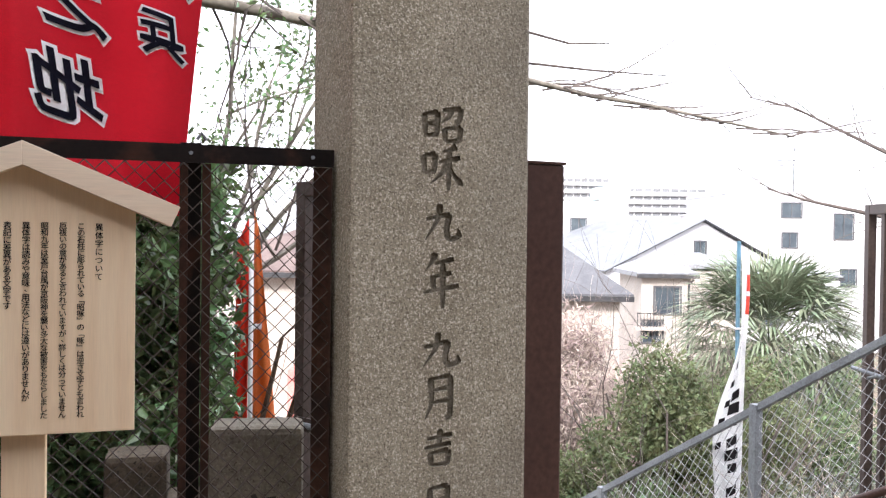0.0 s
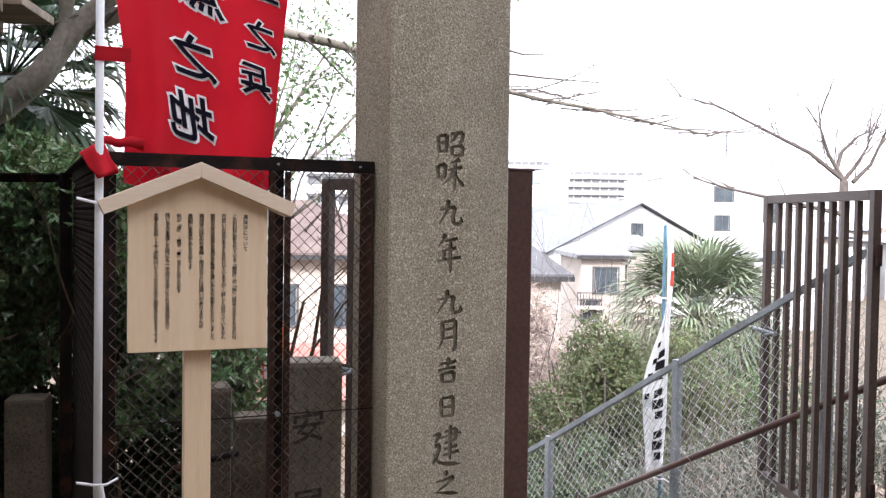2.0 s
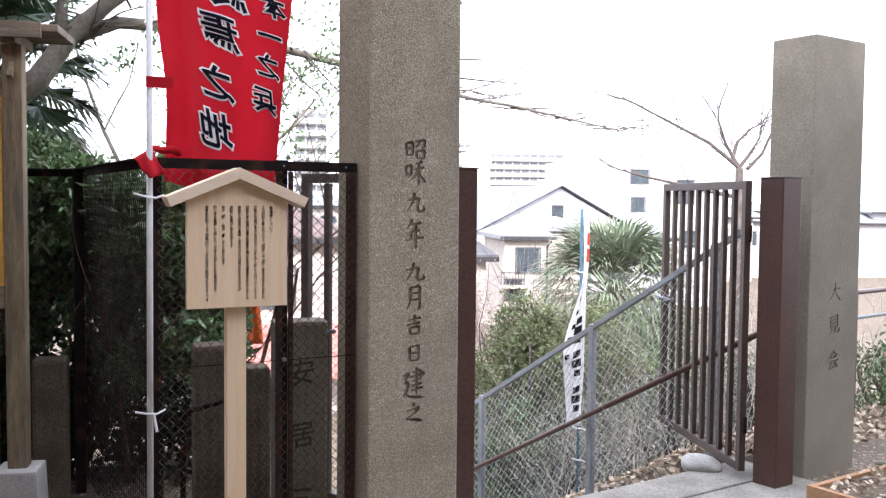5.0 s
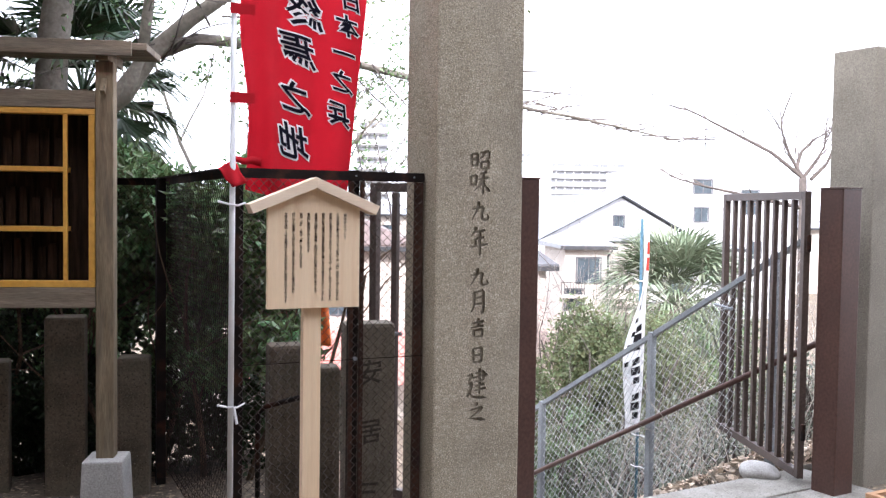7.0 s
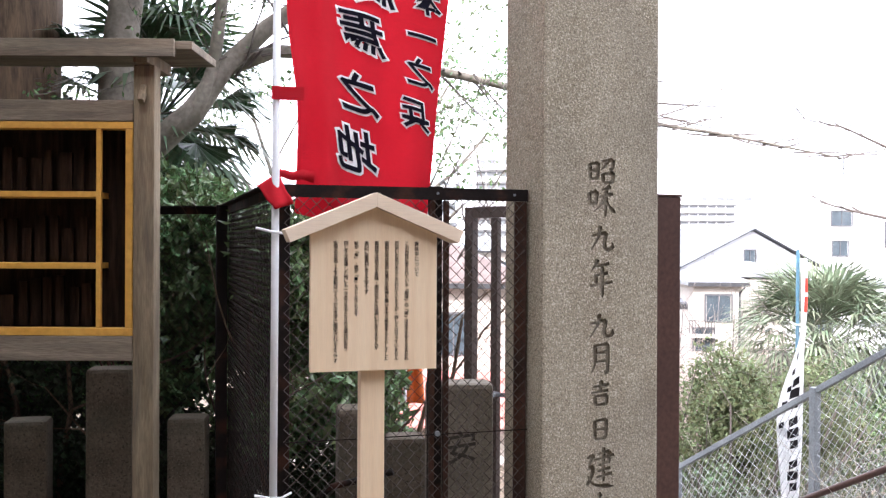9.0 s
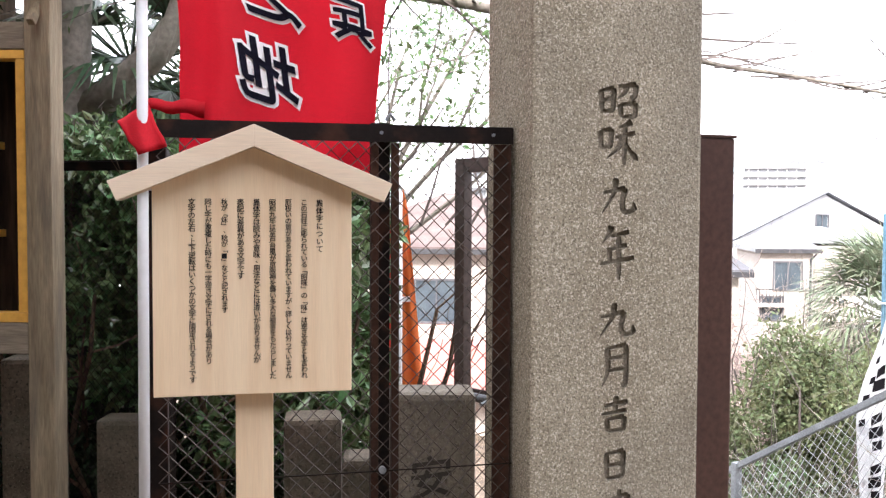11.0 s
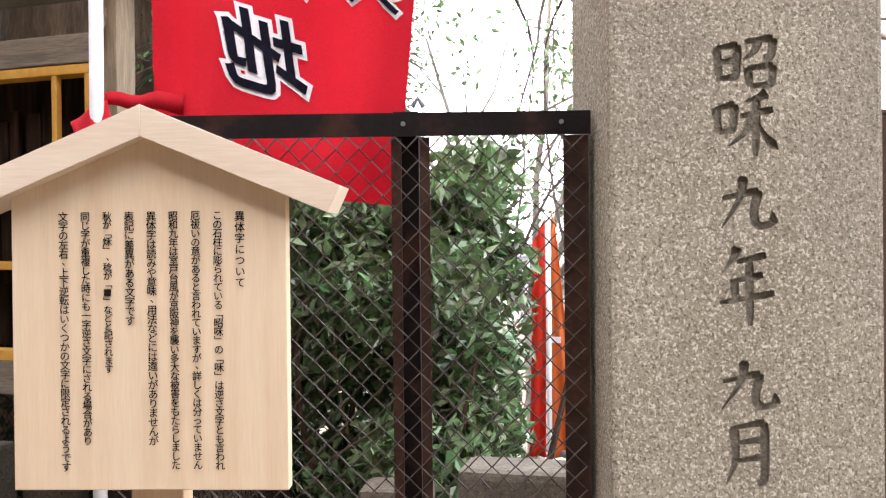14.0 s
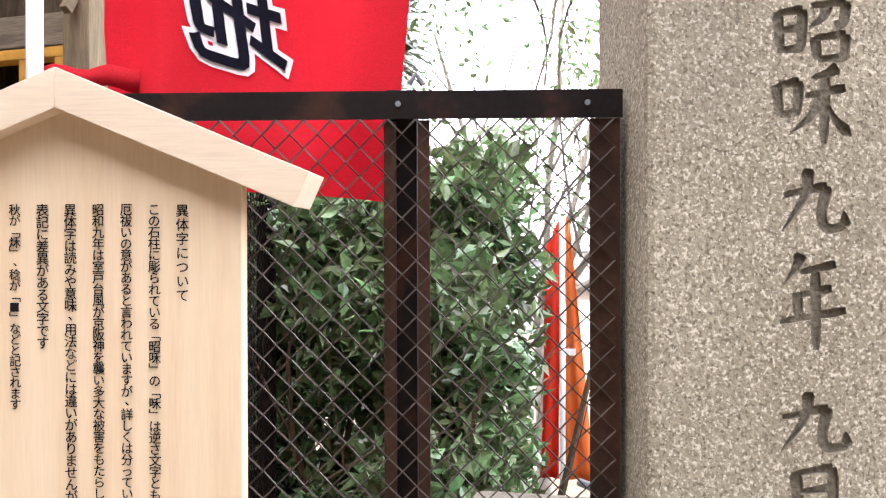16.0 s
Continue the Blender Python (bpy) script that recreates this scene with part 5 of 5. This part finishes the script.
runs = [[(0, 0, 2.12), (-0.18, 0, 2.4), (-0.28, 0, 2.68), (-0.33, 0, 3.05)], [(0, 0, 2.12), (-0.4, 0, 2.42), (-0.85, 0.1, 2.66), (-1.4, 0.1, 2.92), (-1.85, 0.1, 3.02)],
        [(0, 0, 2.12), (0.14, 0, 2.3), (0.26, 0, 2.5), (0.30, 0, 2.95)], [(-0.1, 0, 2.2), (0.02, 0.1, 2.45), (0.2, 0.1, 2.62), (0.5, 0.1, 2.75)],
        [(0.0, 0, 1.75), (-0.7, -0.1, 1.88), (-1.3, -0.1, 2.0), (-1.75, -0.1, 2.12)], [(0.1, 0, 2.1), (0.3, 0, 2.3), (0.5, 0, 2.75), (0.52, 0, 3.3)]]
for run in runs:
    q = [(x, y, z + gz) for x, y, z in run]
    s = Soup()
    s.tube(q, [0.028 * (1 - 0.8 * i / (len(q) - 1)) for i in range(len(q))], 6, False)
    for i in range(len(q) - 1):
        for k in range(3):
            a = rng.random()
            p0 = Vector(q[i]) * (1 - a) + Vector(q[i + 1]) * a
            dr = Vector(q[i + 1]) - Vector(q[i])
            twigs(s, p0, dr.normalized() + Vector((rng.uniform(-0.7, 0.7), rng.uniform(-0.5, 0.5), rng.uniform(-0.4, 0.7))), rng.uniform(0.35, 0.9), 0.008, 2, rng, 0.3, 2.2)
    part("branch", s.mesh("branch"), TWIG, bt)


# ---- houses down the hill ----
def window(parent, x0, x1, z0, z1, y, m=None, panes=2):
    w = part("window", box(x0 - 0.06, x1 + 0.06, y - 0.05, y + 0.02, z0 - 0.06, z0 - 0.001), FRAME_GREY, parent)
    fr = box(x0 - 0.06, x0, y - 0.05, y + 0.02, z0, z1)
    box(x1, x1 + 0.06, y - 0.05, y + 0.02, z0, z1, bm=fr)
    box(x0 - 0.06, x1 + 0.06, y - 0.05, y + 0.02, z1, z1 + 0.06, bm=fr)
    for i in range(1, panes):
        xm = x0 + (x1 - x0) * i / panes
        box(xm - 0.02, xm + 0.02, y - 0.04, y + 0.02, z0, z1, bm=fr)
    part("frame", fr, FRAME_GREY, w)
    for i in range(panes):
        a, c = x0 + (x1 - x0) * i / panes, x0 + (x1 - x0) * (i + 1) / panes
        part("pane", box(a + 0.02, c - 0.02, y - 0.012, y - 0.004, z0, z1), PANE, w)
    return w


def hip_roof(x0, x1, y0, y1, z, rise, over, ridge):
    b = bmesh.new()
    xm, ym = (x0 + x1) / 2, (y0 + y1) / 2
    lo = [b.verts.new(p) for p in ((x0 - over, y0 - over, z - 0.1), (x1 + over, y0 - over, z - 0.1), (x1 + over, y1 + over, z - 0.1), (x0 - over, y1 + over, z - 0.1))]
    hi = [b.verts.new((v.co.x, v.co.y, z + 0.06)) for v in lo]
    r0, r1 = b.verts.new((xm - ridge, ym, z + rise)), b.verts.new((xm + ridge, ym, z + rise))
    b.faces.new(lo[::-1])
    for i in range(4):
        b.faces.new((lo[i], lo[(i + 1) % 4], hi[(i + 1) % 4], hi[i]))
    b.faces.new((hi[0], hi[1], r1, r0))
    b.faces.new((hi[1], hi[2], r1))
    b.faces.new((hi[2], hi[3], r0, r1))
    b.faces.new((hi[3], hi[0], r0))
    return b


def house(m, label, w, d, eave, rise, wall, roof, wins, ridge=None, over=0.45, base=-4.8, gable=False):
    """The front runs along +x at y = 0; eave and windows in world height."""
    t = thing("house", m, label, "house")
    part("wall", box(0, w, 0, d, base, eave - 0.11), wall, t)
    if gable:
        pr = [(-over, eave - over * rise / (w / 2)), (w / 2, eave + rise), (w + over, eave - over * rise / (w / 2)), (w + over, eave - over * rise / (w / 2) + 0.05), (w / 2, eave + rise + 0.055), (-over, eave - over * rise / (w / 2) + 0.05)]
        part("roof", prism(pr, -over, d + over), roof, t)
        k = rise / (w / 2)
        for sgn in (-1, 1):
            xe = w / 2 + sgn * (w / 2 + over)
            part("bargeboard", prism([(xe, eave - over * k - 0.01), (w / 2, eave + rise - 0.01), (w / 2, eave + rise + 0.02), (xe, eave - over * k + 0.02)][::sgn], -over - 0.04, -over - 0.003), DARK_TRIM, t)
        part("gable", prism([(0, eave - 0.11), (w, eave - 0.11), (w / 2, eave + rise - 0.05)], 0, d), wall, t)
    else:
        part("roof", hip_roof(0, w, 0, d, eave, rise, over, max(0.05, (w - d) / 2) if ridge is None else ridge), roof, t)
    for x0, x1, z0, z1 in wins:
        window(t, x0, x1, z0, z1, 0)
    if roof != wall and not gable:
        part("gutter", box(-over, w + over, -over - 0.09, -over - 0.005, eave - 0.13, eave + 0.01), DARK_TRIM, t)
    return t


hA = house(pose(6.88, 32.0, 0), "small beige house with pale roof and upstairs windows", 1.7, 4.0, 0.36, 0.55, BEIGE_WALL, PALE_ROOF, [(0.46, 1.33, -0.98, -0.1), (0.05, 0.72, -2.0, -1.28)], 0.3, 0.22)
part("wing", box(1.701, 3.6, 1.2, 4.6, -4.8, 0.42), BEIGE_WALL, hA)
part("wing_roof", hip_roof(1.3, 3.6, 1.4, 4.8, 0.62, 0.45, 0.2, 0.4), PALE_ROOF, hA)
part("downpipe", tube_mesh("downpipe", [(1.62, -0.06, -4.6), (1.62, -0.06, 0.0), (1.74, -0.26, 0.2)], 0.04, 6), DARK_TRIM, hA)
for i in range(9):
    part("railing_bar", box(-0.2 + 0.11 * i, -0.18 + 0.11 * i, -0.35, -0.32, -1.45, -0.99), DARK_TRIM, hA)
part("railing_top", box(-0.22, 0.73, -0.36, -0.31, -0.989, -0.955), DARK_TRIM, hA)
part("balcony", box(-0.25, 0.78, -0.37, -0.01, -1.56, -1.451), BEIGE_WALL, hA)
house(pose(7.0, 39.65, 0, 0, 0, 26), "white gabled house with grey slate roof", 10.5, 9.0, 0.22, 2.2, WHITE_WALL, SLATE, [(4.83, 5.45, 0.72, 1.45)], gable=True, over=0.2)
house(pose(3.0, 49, 0), "tall white house behind the slate roofs", 6.6, 6.0, 3.4, 0.2, WHITE_WALL, WHITE_WALL, [(3.75, 4.55, 1.62, 2.55)], 2, 0.02)
aerial = thing("tv_aerial", pose(19.6, 52, 4.1), "thin grey television aerial on a white house roof", "aerial")
part("mast", tube_mesh("mast", [(0, 0, -0.1), (0, 0, 2.7)], 0.035, 5), DARK_TRIM, aerial)
for z, w in ((2.5, 0.5), (1.9, 1.3), (1.65, 0.9)):
    part("element", tube_mesh("element", [(-w, 0, z), (w * 0.6, 0, z + 0.04)], 0.028, 5), DARK_TRIM, aerial)
house(pose(15.2, 50, 0), "large white house with several small windows", 9.0, 8.0, 4.1, 0.25, WHITE_WALL, WHITE_WALL, [(3.05, 4.1, 2.8, 3.55), (3.1, 3.9, 1.17, 1.94), (5.9, 6.9, 1.65, 2.98), (6.3, 7.1, -0.9, 0.0)], 2, 0.02)
house(pose(9.6, 34.5, 0, 0, 0, 8), "pale house with a low sheet roof partly behind the palm", 5.0, 5.0, 0.2, 0.8, WHITE_WALL, PALE_ROOF, [(2.3, 3.2, -1.6, -0.9), (3.9, 4.4, -0.8, -0.3)], 0.5)
house(pose(0.9, 24.0, 0, 0, 0, 0), "house with a grey tiled hipped roof", 3.7, 5.0, 0.1, 1.5, BEIGE_WALL, DARK_ROOF, [], 0.3, 0.3)
hE = house(pose(-6.4, 24.6, 0), "beige house with a brown slate hipped roof", 7.0, 6.0, 0.58, 1.55, BEIGE_WALL, BROWN_ROOF, [(2.65, 3.8, -1.38, -0.28), (4.6, 5.6, -1.38, -0.28)], 0.4, 0.4)
part("red_lean_to", box(2.5, 7.2, -1.2, -0.02, -3.2, -1.85), REDDISH, hE, "faded red lean-to")


def flats(m, label, w, floors, fh, top, bays):
    t = thing("apartment_building", m, label, "apartment building")
    part("wall", box(0, w, 1.2, 12, -6, top), WHITE_WALL, t)
    part("roof_edge", box(-0.3, w + 0.3, 0.9, 12.3, top, top + 0.5), WHITE_WALL, t)
    for f in range(floors):
        z = top - fh * (f + 1)
        part("balcony", box(0, w, 0, 1.19, z, z + 1.15), WHITE_WALL, t)
        for k in range(bays):
            x = w * (k + 0.15) / bays
            wd = part("window", box(x, x + w / bays * 0.85, 1.1, 1.19, z + 0.2, z + fh - 0.35), FAR_PANE, t)
    return t


flats(pose(53, 300, 0), "long white apartment building far away", 32, 9, 2.6, 17.6, 11)
flats(pose(41, 330, 0), "white apartment building far away", 18, 9, 2.7, 22.4, 7)
flats(pose(-3.0, 200, 0), "tall white apartment tower far away", 7, 8, 2.6, 20.5, 3)
flats(pose(-10.5, 120, 0), "white apartment building with a pale teal roof storey", 6, 4, 2.6, 9.7, 3)
part("roof", box(0.2, 4.6, 2, 8, 10.2, 11.3, 0.1), TEAL, bpy.data.objects["apartment_building.003"])
flats(pose(72, 270, 0), "white apartment building far away", 24, 6, 2.6, 8.0, 9)
tq = thing("teal_roof_building", pose(24.5, 146, 0), "low far building with a pale teal roof", "building")
part("wall", box(0, 4.6, 0, 8, -6, 7.4), WHITE_WALL, tq)
part("roof", box(-0.2, 4.8, -0.2, 8.2, 7.4, 9.4, 0.1), TEAL, tq)
rng = random.Random(66)
for i in range(46):
    x, y = -70 + 150 * (i % 23) / 22 + rng.uniform(-2, 2), (70 if i < 23 else 105) + rng.uniform(-6, 6)
    e = rng.uniform(-0.2, 1.3) if i < 23 else rng.uniform(0.0, 1.2)
    house(pose(x, y, 0, 0, 0, rng.uniform(-14, 14)), "pale town house in the distance", rng.uniform(6.5, 9), 7, e, rng.uniform(1.0, 1.8), WHITE_WALL if rng.random() < 0.7 else BEIGE_WALL, PALE_ROOF if rng.random() < 0.7 else SLATE, [(1.2, 2.6, e - 2.0, e - 0.9), (4.2, 5.4, e - 2.0, e - 0.9)])
